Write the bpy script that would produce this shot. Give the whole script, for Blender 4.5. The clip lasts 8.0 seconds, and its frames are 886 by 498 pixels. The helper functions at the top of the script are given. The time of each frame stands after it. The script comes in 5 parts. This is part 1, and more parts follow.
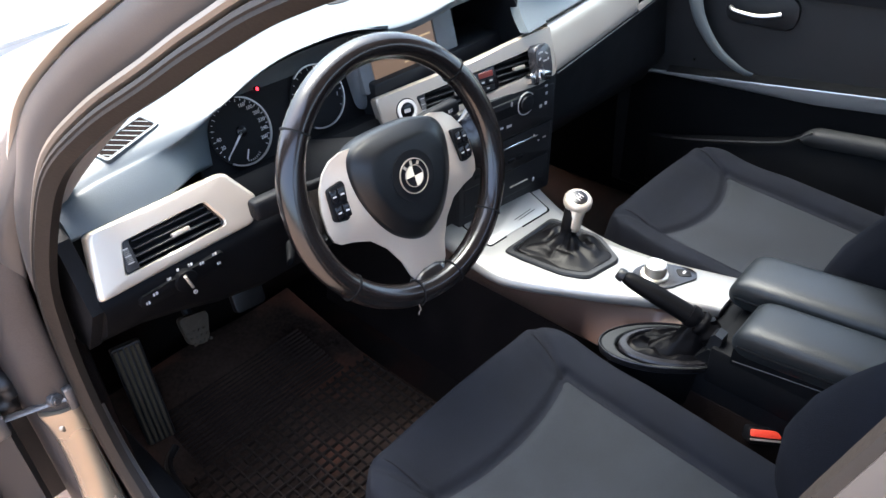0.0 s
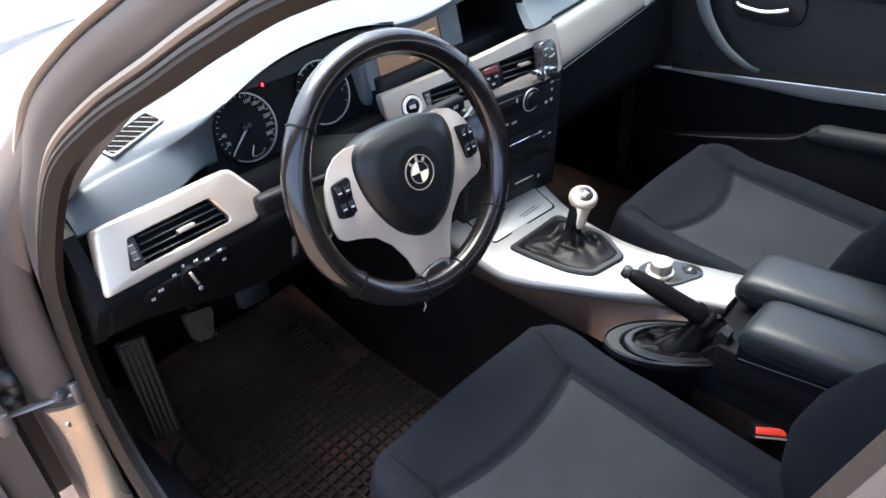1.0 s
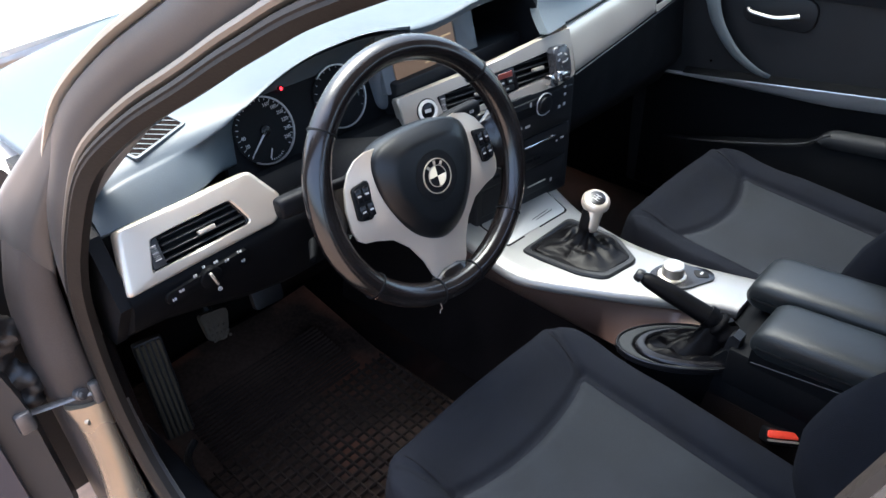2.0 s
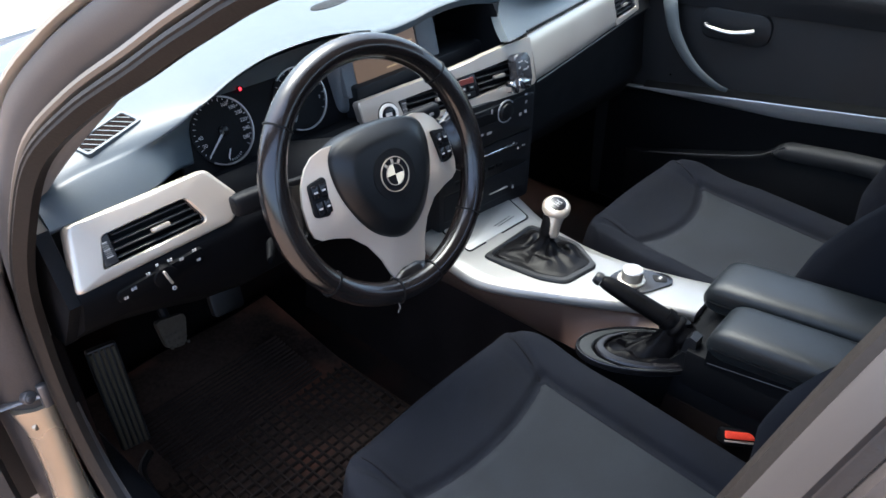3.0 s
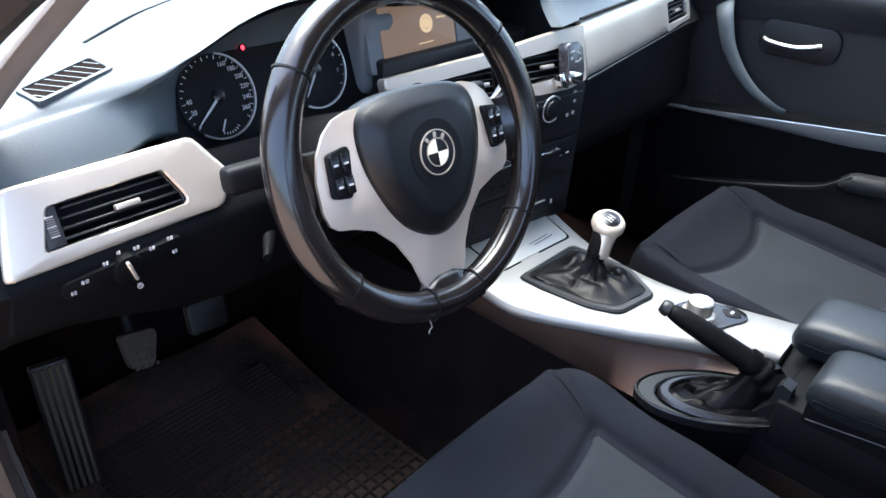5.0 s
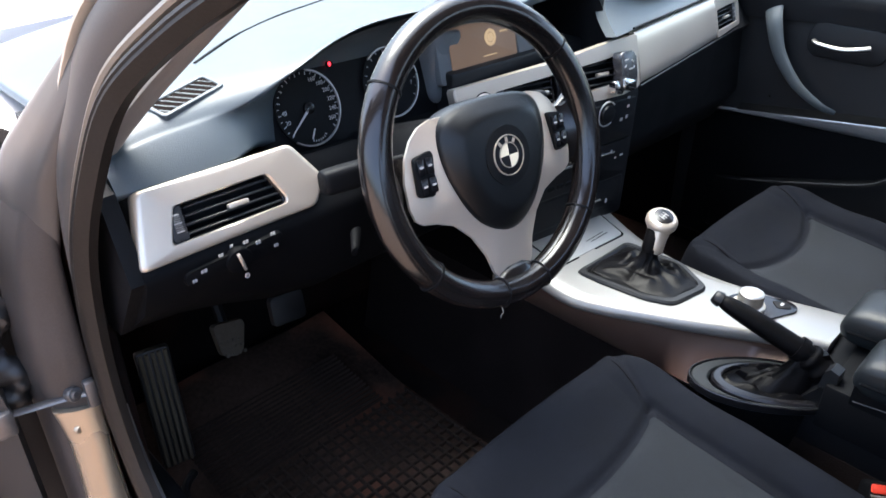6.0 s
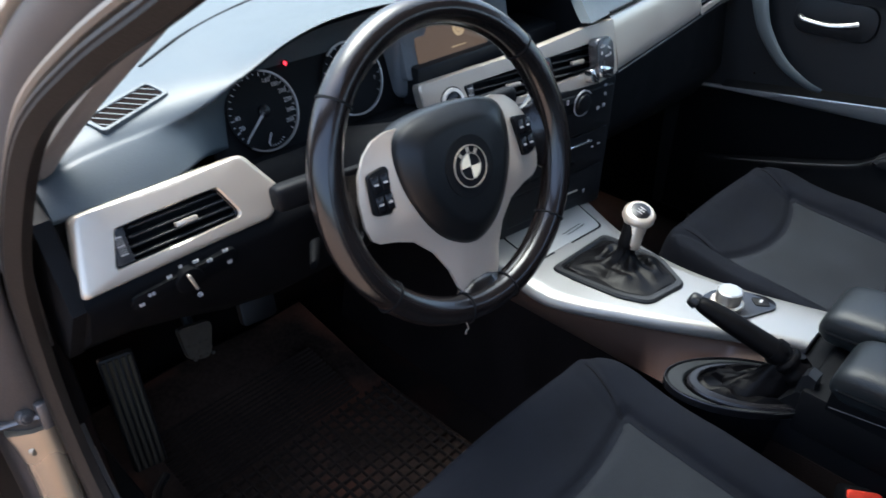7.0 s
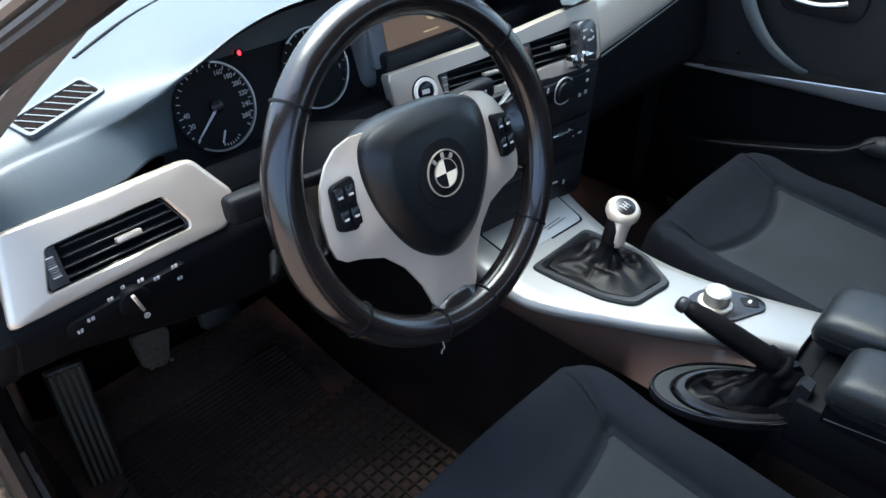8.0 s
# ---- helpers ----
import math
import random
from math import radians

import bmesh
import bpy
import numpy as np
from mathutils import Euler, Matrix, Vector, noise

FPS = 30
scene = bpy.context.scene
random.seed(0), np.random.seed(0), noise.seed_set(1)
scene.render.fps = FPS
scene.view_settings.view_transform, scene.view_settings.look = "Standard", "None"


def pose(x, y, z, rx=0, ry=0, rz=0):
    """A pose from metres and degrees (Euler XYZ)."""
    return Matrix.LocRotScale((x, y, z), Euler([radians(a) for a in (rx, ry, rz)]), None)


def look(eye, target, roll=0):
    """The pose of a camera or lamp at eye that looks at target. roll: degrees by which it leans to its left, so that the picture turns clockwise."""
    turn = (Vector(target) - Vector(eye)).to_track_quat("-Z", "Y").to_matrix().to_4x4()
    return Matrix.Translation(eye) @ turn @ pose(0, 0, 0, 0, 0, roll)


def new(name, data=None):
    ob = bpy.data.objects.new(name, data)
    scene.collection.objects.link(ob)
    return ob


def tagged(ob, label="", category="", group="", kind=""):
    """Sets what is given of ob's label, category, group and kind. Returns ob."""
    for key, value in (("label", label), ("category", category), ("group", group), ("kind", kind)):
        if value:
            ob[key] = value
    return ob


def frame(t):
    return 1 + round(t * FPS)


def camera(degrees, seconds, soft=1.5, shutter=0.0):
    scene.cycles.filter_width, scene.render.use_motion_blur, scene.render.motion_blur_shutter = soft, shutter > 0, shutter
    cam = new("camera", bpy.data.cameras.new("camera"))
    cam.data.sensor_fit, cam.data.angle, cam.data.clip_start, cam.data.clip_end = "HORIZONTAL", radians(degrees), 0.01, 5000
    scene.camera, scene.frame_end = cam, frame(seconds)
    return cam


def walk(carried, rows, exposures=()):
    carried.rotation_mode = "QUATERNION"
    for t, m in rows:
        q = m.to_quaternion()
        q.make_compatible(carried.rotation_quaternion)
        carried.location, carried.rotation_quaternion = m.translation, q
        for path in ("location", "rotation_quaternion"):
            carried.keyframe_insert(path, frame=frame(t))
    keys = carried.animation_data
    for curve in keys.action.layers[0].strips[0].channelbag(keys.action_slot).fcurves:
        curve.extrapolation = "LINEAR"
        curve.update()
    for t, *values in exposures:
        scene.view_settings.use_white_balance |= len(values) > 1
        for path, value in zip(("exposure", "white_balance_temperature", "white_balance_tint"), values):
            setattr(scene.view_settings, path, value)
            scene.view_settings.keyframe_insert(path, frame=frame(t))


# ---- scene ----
cam = camera(63.1, 8.0, 1.5, 0.3)
PATH = [
    (0, (-0.966, -0.602, 1.354), (0.207, 0.526, 0.191), -2.3),
    (0.5, (-0.965, -0.597, 1.354), (0.212, 0.532, 0.196), -2.3),
    (1, (-0.966, -0.599, 1.354), (0.195, 0.532, 0.182), -2.4),
    (1.2, (-0.966, -0.599, 1.354), (0.187, 0.546, 0.188), -2.4),
    (2.3, (-0.988, -0.593, 1.363), (0.172, 0.548, 0.199), -2.2),
    (2.5, (-0.988, -0.593, 1.363), (0.195, 0.531, 0.207), -2.2),
    (2.8, (-0.982, -0.599, 1.358), (0.236, 0.492, 0.207), -1.1),
    (3, (-0.985, -0.618, 1.335), (0.251, 0.489, 0.218), -0.6),
    (3.2, (-0.989, -0.607, 1.333), (0.223, 0.528, 0.218), -0.7),
    (3.5, (-0.995, -0.622, 1.321), (0.219, 0.541, 0.237), -1.7),
    (3.8, (-0.983, -0.59, 1.309), (0.291, 0.559, 0.28), 1.5),
    (4, (-0.97, -0.562, 1.274), (0.317, 0.581, 0.257), 2.4),
    (4.2, (-0.977, -0.497, 1.238), (0.357, 0.602, 0.233), 2.6),
    (5.3, (-0.895, -0.464, 1.174), (0.384, 0.693, 0.16), 3.2),
    (5.5, (-0.914, -0.47, 1.188), (0.343, 0.723, 0.189), 2.8),
    (5.8, (-0.97, -0.485, 1.214), (0.263, 0.743, 0.229), 0.9),
    (6, (-0.993, -0.498, 1.208), (0.233, 0.722, 0.203), 0.6),
    (6.2, (-0.998, -0.494, 1.222), (0.23, 0.702, 0.191), 3.3),
    (6.5, (-0.998, -0.484, 1.245), (0.15, 0.809, 0.24), -1.9),
    (6.7, (-0.967, -0.475, 1.255), (0.235, 0.735, 0.211), 1.7),
    (7, (-0.922, -0.478, 1.242), (0.276, 0.687, 0.142), 0.1),
    (7.2, (-0.886, -0.445, 1.25), (0.311, 0.657, 0.087), 1.9),
    (7.5, (-0.86, -0.432, 1.24), (0.36, 0.636, 0.069), 0.6),
    (7.7, (-0.852, -0.41, 1.255), (0.357, 0.634, 0.052), 2.0),
    (8, (-0.861, -0.419, 1.24), (0.353, 0.658, 0.071), 1.1),
]
# exposure and white balance as the phone drifts: seconds, stops, kelvin, tint
LIGHT = [(0.0, 3.36, 6250, 10), (1.2, 3.22, 6150, 10), (2.5, 2.85, 5980, 8), (3.5, 2.94, 6000, 9), (4.2, 3.05, 5950, 9), (5.5, 3.48, 5900, 9), (6.0, 2.97, 6080, 10), (6.5, 3.08, 6000, 10), (7.0, 2.50, 5870, 7), (8.0, 2.77, 5680, 3)]
walk(cam, [(t, look(eye, target, roll)) for t, eye, target, roll in PATH], LIGHT)

# ---------------------------------------------------------------- light
world = bpy.data.worlds.new("sky")
scene.world = world
world.use_nodes = True
wn, wl = world.node_tree.nodes, world.node_tree.links
sky = wn.new("ShaderNodeTexSky")
sky.sky_type = "NISHITA"
sky.sun_disc = False
sky.sun_elevation, sky.sun_rotation = radians(70.5), radians(15)
sky.dust_density, sky.air_density = 6.0, 1.0
wl.new(sky.outputs[0], wn["Background"].inputs[0])
wn["Background"].inputs[1].default_value = 0.15
sun = new("sun", bpy.data.lights.new("sun", "SUN"))
sun.data.energy, sun.data.angle, sun.data.color = 0.8, radians(40), (1.0, 0.95, 0.88)
sun.matrix_world = look((0.8, 2.9, 8.5), (0, 0, 0))


# ---------------------------------------------------------------- materials
def material(name, color, rough=0.5, metal=0.0, spread=0.15, grain=400.0, bump=0.15, stains=9.0, coat=0.0, spec=0.5, stain=None):
    """A surface with two scales of variation in tone and gloss and a fine relief."""
    m = bpy.data.materials.new(name)
    m.use_nodes = True
    n, l = m.node_tree.nodes, m.node_tree.links
    b = n["Principled BSDF"]
    b.inputs["Metallic"].default_value = metal
    b.inputs["Specular IOR Level"].default_value = spec
    b.inputs["Coat Weight"].default_value = coat
    b.inputs["Coat Roughness"].default_value = 0.12
    co = n.new("ShaderNodeTexCoord")
    big = n.new("ShaderNodeTexNoise")
    big.inputs["Scale"].default_value, big.inputs["Detail"].default_value = stains, 5.0
    fine = n.new("ShaderNodeTexNoise")
    fine.inputs["Scale"].default_value, fine.inputs["Detail"].default_value = grain, 2.0
    for t in (big, fine):
        l.new(co.outputs["Object"], t.inputs["Vector"])
    add = n.new("ShaderNodeMath")
    add.operation = "MULTIPLY_ADD"
    l.new(fine.outputs["Fac"], add.inputs[0])
    add.inputs[1].default_value = 0.5
    l.new(big.outputs["Fac"], add.inputs[2])
    ramp = n.new("ShaderNodeMapRange")
    ramp.inputs["From Min"].default_value, ramp.inputs["From Max"].default_value = 0.4, 1.1
    ramp.inputs["To Min"].default_value, ramp.inputs["To Max"].default_value = 1.0 - spread, 1.0 + spread
    l.new(add.outputs[0], ramp.inputs["Value"])
    mix = n.new("ShaderNodeVectorMath")
    mix.operation = "SCALE"
    mix.inputs[0].default_value = color
    l.new(ramp.outputs[0], mix.inputs["Scale"])
    if stain:
        blot = n.new("ShaderNodeTexNoise")
        blot.inputs["Scale"].default_value, blot.inputs["Detail"].default_value = stain[1], 4.0
        l.new(co.outputs["Object"], blot.inputs["Vector"])
        edge_of = n.new("ShaderNodeMapRange")
        edge_of.inputs["From Min"].default_value, edge_of.inputs["From Max"].default_value = 0.50, 0.68
        l.new(blot.outputs["Fac"], edge_of.inputs["Value"])
        two = n.new("ShaderNodeMix")
        two.data_type = "RGBA"
        two.inputs[7].default_value = (*stain[0], 1)
        l.new(edge_of.outputs[0], two.inputs[0])
        l.new(mix.outputs[0], two.inputs[6])
        l.new(two.outputs[2], b.inputs["Base Color"])
    else:
        l.new(mix.outputs[0], b.inputs["Base Color"])
    rr = n.new("ShaderNodeMapRange")
    rr.inputs["From Min"].default_value, rr.inputs["From Max"].default_value = 0.3, 0.7
    rr.inputs["To Min"].default_value, rr.inputs["To Max"].default_value = max(0.02, rough * 0.85), min(1.0, rough * 1.15)
    l.new(big.outputs["Fac"], rr.inputs["Value"])
    l.new(rr.outputs[0], b.inputs["Roughness"])
    if bump:
        bp = n.new("ShaderNodeBump")
        bp.inputs["Strength"].default_value, bp.inputs["Distance"].default_value = bump, 0.001
        l.new(fine.outputs["Fac"], bp.inputs["Height"])
        l.new(bp.outputs[0], b.inputs["Normal"])
    return m


def glow(name, color, strength):
    m = bpy.data.materials.new(name)
    m.use_nodes = True
    b = m.node_tree.nodes["Principled BSDF"]
    b.inputs["Base Color"].default_value = (*[c * 0.2 for c in color], 1)
    b.inputs["Emission Color"].default_value = (*color, 1)
    b.inputs["Emission Strength"].default_value = strength
    return m


def glass(name):
    """A clear thin pane: see-through, with the gloss of glass that grows at a slant."""
    m = bpy.data.materials.new(name)
    m.use_nodes = True
    n, l = m.node_tree.nodes, m.node_tree.links
    n.remove(n["Principled BSDF"])
    clear, gloss, mix, fr = n.new("ShaderNodeBsdfTransparent"), n.new("ShaderNodeBsdfGlossy"), n.new("ShaderNodeMixShader"), n.new("ShaderNodeFresnel")
    clear.inputs[0].default_value = (0.86, 0.90, 0.89, 1)
    gloss.inputs["Roughness"].default_value = 0.01
    fr.inputs["IOR"].default_value = 1.45
    thin = n.new("ShaderNodeMath")
    thin.operation = "MULTIPLY"
    thin.inputs[1].default_value = 0.25
    l.new(fr.outputs[0], thin.inputs[0])
    l.new(thin.outputs[0], mix.inputs[0])
    l.new(clear.outputs[0], mix.inputs[1])
    l.new(gloss.outputs[0], mix.inputs[2])
    l.new(mix.outputs[0], n["Material Output"].inputs[0])
    return m


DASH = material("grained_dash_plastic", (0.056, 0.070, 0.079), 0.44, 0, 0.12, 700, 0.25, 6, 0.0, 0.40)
DARK = material("black_grained_plastic", (0.0042, 0.0047, 0.0056), 0.52, 0, 0.25, 900, 0.3, 8, 0.0, 0.12)
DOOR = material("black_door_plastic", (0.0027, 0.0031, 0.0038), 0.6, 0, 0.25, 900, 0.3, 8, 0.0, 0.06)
CARD = material("black_grained_door_card", (0.0105, 0.0118, 0.0136), 0.5, 0, 0.25, 900, 0.3, 8, 0.0, 0.25)
GLOSS = material("gloss_black_plastic", (0.006, 0.006, 0.007), 0.22, 0, 0.2, 300, 0.03, 10, 0.0, 0.4)
# warm reflected light is tinted into the trim and spoke silver
SILVER = material("satin_silver_trim", (0.52, 0.468, 0.392), 0.34, 0.62, 0.05, 1500, 0.04, 12)
SPOKE = material("reflection_warmed_spoke_silver", (0.57, 0.49, 0.395), 0.34, 0.45, 0.05, 1500, 0.04, 12)
CHROME = material("bright_chrome", (0.8, 0.8, 0.8), 0.12, 1.0, 0.03, 300, 0.01, 10)
# slight warm tint stands for the reddish reflection on the rim
LEATHER = material("worn_black_leather", (0.0070, 0.0058, 0.0056), 0.21, 0, 0.35, 350, 0.10, 30, 0.3, 0.45)
BOOT = material("soft_black_boot_leather", (0.0022, 0.0022, 0.0026), 0.5, 0, 0.3, 350, 0.3, 25, 0.0, 0.05)
ARMLEATHER = material("grey_black_leatherette", (0.0068, 0.0092, 0.0108), 0.44, 0, 0.15, 600, 0.35, 12, 0.0, 0.32)
FABRIC = material("dark_grey_seat_cloth", (0.0056, 0.0066, 0.0095), 0.95, 0, 0.32, 1000, 0.9, 14, 0.0, 0.06)
FABRIC_MID = material("mid_grey_ribbed_seat_cloth", (0.0140, 0.0162, 0.0198), 0.95, 0, 0.35, 1100, 0.8, 9, 0.0, 0.10)
CARPET = material("black_carpet", (0.008, 0.0062, 0.0056), 0.95, 0, 0.5, 500, 1.0, 12, 0.0, 0.05, ((0.022, 0.010, 0.007), 5.0))
TUNNEL = material("plain_black_carpet", (0.0085, 0.0062, 0.0056), 0.95, 0, 0.5, 500, 1.0, 12, 0.0, 0.05)
# black rubber lightened to brown, with the glare put into its colour
SEAL = material("glare_lightened_seal_rubber", (0.0112, 0.0096, 0.0082), 0.48, 0, 0.3, 300, 0.2, 14, 0.0, 0.2)
RUBBER = material("black_rubber", (0.007, 0.0065, 0.0065), 0.5, 0, 0.3, 300, 0.3, 14)
PAINT = material("pale_beige_metallic_paint", (0.30, 0.265, 0.21), 0.40, 0.3, 0.10, 2500, 0.02, 6, 0.2)
# Body paint again, with shade put into the darker pillar and hinge tones
PILLAR = material("shade_toned_pillar_paint", (0.040, 0.036, 0.033), 0.5, 0.1, 0.10, 2500, 0.02, 6, 0.05, 0.3)
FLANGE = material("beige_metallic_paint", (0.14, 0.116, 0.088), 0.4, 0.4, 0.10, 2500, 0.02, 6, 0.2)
SHUT = material("shade_toned_hinge_paint", (0.036, 0.031, 0.0285), 0.5, 0, 0.4, 400, 0.1, 8, 0.0, 0.3)
GOLD = material("golden_brown_metallic_paint", (0.36, 0.30, 0.22), 0.28, 0.7, 0.06, 2500, 0.01, 6, 0.2)
# copper reflection put into the side panel's base colour
SIDE = material("satin_plastic_reflection_tint", (0.088, 0.054, 0.041), 0.36, 0.3, 0.15, 900, 0.2, 7)
# trim silver again, dimmed and cooled for the sky light on the console
CTOP = material("light_dimmed_console_silver", (0.225, 0.226, 0.22), 0.36, 0.55, 0.05, 1500, 0.04, 12)
KNOB = material("turned_silver_knob", (0.36, 0.355, 0.34), 0.38, 1.0, 0.04, 900, 0.02, 12)
COVER = material("black_airbag_plastic", (0.0042, 0.0050, 0.0058), 0.32, 0, 0.15, 900, 0.3, 10, 0.0, 0.30)
# body paint whitened for outdoor glare; used on wing, bonnet and nose
BONNET = material("glare_whitened_body_paint", (0.76, 0.72, 0.65), 0.30, 0.1, 0.06, 2500, 0.02, 6, 0.4)
STACK = material("dark_grey_stack_plastic", (0.0065, 0.0075, 0.0088), 0.42, 0, 0.15, 700, 0.2, 9, 0.0, 0.3)
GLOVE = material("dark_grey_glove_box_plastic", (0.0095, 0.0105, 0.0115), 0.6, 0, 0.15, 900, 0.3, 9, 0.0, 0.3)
STRAW = material("dry_straw_grass", (0.165, 0.148, 0.112), 0.95, 0, 0.45, 30, 1.0, 3)
CONSOLE = material("grey_console_plastic", (0.018, 0.0185, 0.0195), 0.42, 0, 0.15, 900, 0.3, 7)
WHITE = material("white_print", (0.37, 0.365, 0.36), 0.5, 0, 0.05, 300, 0.0)
HEAD = material("grey_roof_lining", (0.16, 0.155, 0.15), 0.95, 0, 0.1, 700, 0.4)


# ---------------------------------------------------------------- mesh helpers
def finish(name, bm, mat, angle=38):
    bmesh.ops.recalc_face_normals(bm, faces=bm.faces)
    me = bpy.data.meshes.new(name)
    bm.to_mesh(me)
    bm.free()
    me.materials.append(mat)
    me.polygons.foreach_set("use_smooth", [True] * len(me.polygons))
    me.set_sharp_from_angle(angle=radians(angle))
    return me


def part(name, bm, mat, parent, label="", angle=38):
    ob = new(name, finish(name, bm, mat, angle))
    ob.parent = parent
    return tagged(ob, label)


def thing(name, at, label, category, group="", kind=""):
    ob = new(name)
    ob.location = at
    ob.empty_display_size = 0.05
    bpy.context.view_layer.update()
    return tagged(ob, label, category, group, kind)


def keep(ob, parent):
    """Parents a mesh built in world places to an Empty that stands elsewhere."""
    ob.matrix_parent_inverse = Matrix.Translation(parent.location).inverted()
    return ob


def wpart(name, bm, mat, parent, label="", angle=38):
    ob = part(name, bm, mat, parent, label, angle)
    top = parent
    while top.parent:
        top = top.parent
    if parent is top:
        keep(ob, parent)
    return ob


def rbox(lo, hi, bevel=0.004, seg=2, m=None):
    bm = bmesh.new()
    bmesh.ops.create_cube(bm, size=1)
    for v in bm.verts:
        v.co = Vector([a + (b - a) * (c + 0.5) for a, b, c in zip(lo, hi, v.co)])
    if bevel:
        bmesh.ops.bevel(bm, geom=bm.edges[:], offset=bevel, segments=seg, affect="EDGES", profile=0.5)
    if m:
        bm.transform(m)
    return bm


def prism(outline, depth, m, bevel=0.002, seg=2):
    """A plate: a flat outline (x, y), its front at z 0 and its back at z -depth, set at the pose m."""
    bm = bmesh.new()
    front = [bm.verts.new((x, y, 0)) for x, y in outline]
    back = [bm.verts.new((x, y, -depth)) for x, y in outline]
    face = bm.faces.new(front)
    bm.faces.new(back[::-1])
    n = len(outline)
    for i in range(n):
        bm.faces.new((front[i], back[i], back[(i + 1) % n], front[(i + 1) % n]))
    if bevel:
        bmesh.ops.bevel(bm, geom=list(face.edges), offset=bevel, segments=seg, affect="EDGES", profile=0.5)
    bm.transform(m)
    return bm


def loft(rings, closed=True, caps=True, loop=False):
    """Skin over rings of points that have equal counts."""
    bm = bmesh.new()
    vs = [[bm.verts.new(p) for p in r] for r in rings]
    n, k = len(vs[0]), len(vs)
    for i in range(k if loop else k - 1):
        a, b = vs[i], vs[(i + 1) % k]
        for j in range(n if closed else n - 1):
            bm.faces.new((a[j], a[(j + 1) % n], b[(j + 1) % n], b[j]))
    if caps and closed and not loop:
        bm.faces.new(vs[0][::-1])
        bm.faces.new(vs[-1])
    return bm


def smooth(points, n, closed=False):
    """n places along a soft curve through the points."""
    p = [Vector(q) for q in points]
    k = len(p)
    out = []
    for i in range(n):
        u = i / (n if closed else n - 1) * (k if closed else k - 1)
        j = min(int(u), k - 1 if closed else k - 2)
        f = u - j
        if closed:
            a, b, c, d = (p[(j + o) % k] for o in (-1, 0, 1, 2))
        else:
            a, b, c, d = (p[max(0, min(k - 1, j + o))] for o in (-1, 0, 1, 2))
        out.append(0.5 * ((2 * b) + (c - a) * f + (2 * a - 5 * b + 4 * c - d) * f * f + (3 * b - a - 3 * c + d) * f ** 3))
    return out


def tube(points, radius, n=40, sides=10, flat=1.0, up=(0, 0, 1), closed=False, taper=None):
    """A round or flattened bar along a soft curve."""
    c = smooth(points, n, closed)
    rings = []
    for i, p in enumerate(c):
        t = (c[(i + 1) % n] - c[i - 1]) if closed else (c[min(n - 1, i + 1)] - c[max(0, i - 1)])
        t.normalize()
        s = t.cross(Vector(up)).normalized()
        w = s.cross(t)
        r = radius if taper is None else radius * taper(i / (n - 1))
        rings.append([p + s * math.cos(a) * r + w * math.sin(a) * r * flat for a in [2 * math.pi * q / sides for q in range(sides)]])
    return loft(rings, True, True, closed)


def sheet(f, nu, nv, thick):
    """A surface f(u, v) with its underside a little lower along -thick (a vector)."""
    rows = [[Vector(f(i / nu, j / nv)) for j in range(nv + 1)] for i in range(nu + 1)]
    t = Vector(thick)
    rings = [r + [p + t for p in reversed(r)] for r in rows]
    return loft(rings, True, True)


def disc(r, depth, m, sides=32, bevel=0.001):
    return prism([(r * math.cos(2 * math.pi * i / sides), r * math.sin(2 * math.pi * i / sides)) for i in range(sides)], depth, m, bevel)


def ringplate(ro, ri, depth, m, sides=48, a0=0.0, a1=360.0):
    """A flat ring, or an arc of one."""
    full = a1 - a0 >= 360
    rings = []
    for i in range(sides + (0 if full else 1)):
        a = radians(a0 + (a1 - a0) * i / sides)
        c, s = math.cos(a), math.sin(a)
        rings.append([(ri * c, ri * s, 0), (ro * c, ro * s, 0), (ro * c, ro * s, -depth), (ri * c, ri * s, -depth)])
    bm = loft(rings, True, True, full)
    bm.transform(m)
    return bm


def rounded(w, h, r, n=4):
    """The outline of a rounded rectangle round the middle."""
    out = []
    for cx, cy, a0 in ((w / 2 - r, h / 2 - r, 0), (-w / 2 + r, h / 2 - r, 90), (-w / 2 + r, -h / 2 + r, 180), (w / 2 - r, -h / 2 + r, 270)):
        out += [(cx + r * math.cos(radians(a0 + 90 * i / n)), cy + r * math.sin(radians(a0 + 90 * i / n))) for i in range(n + 1)]
    return out


def rounded_poly(corners, r, n=4):
    """A polygon with its corners rounded."""
    out = []
    k = len(corners)
    for i, c in enumerate(corners):
        c = Vector(c)
        a, b = Vector(corners[i - 1]) - c, Vector(corners[(i + 1) % k]) - c
        ra = min(r, a.length * 0.45, b.length * 0.45)
        p, q = c + a.normalized() * ra, c + b.normalized() * ra
        for j in range(n + 1):
            f = j / n
            out.append(tuple((1 - f) ** 2 * p + 2 * f * (1 - f) * c + f * f * q))
    return out


def join(*bms):
    out = bms[0]
    for b in bms[1:]:
        me = bpy.data.meshes.new("tmp")
        b.to_mesh(me)
        out.from_mesh(me)
        bpy.data.meshes.remove(me)
        b.free()
    return out


def axes(origin, xdir, ydir):
    """A pose from its origin and the ways of its x and y."""
    x = Vector(xdir).normalized()
    y = Vector(ydir)
    y = (y - x * x.dot(y)).normalized()
    z = x.cross(y)
    m = Matrix((x, y, z)).transposed().to_4x4()
    m.translation = origin
    return m


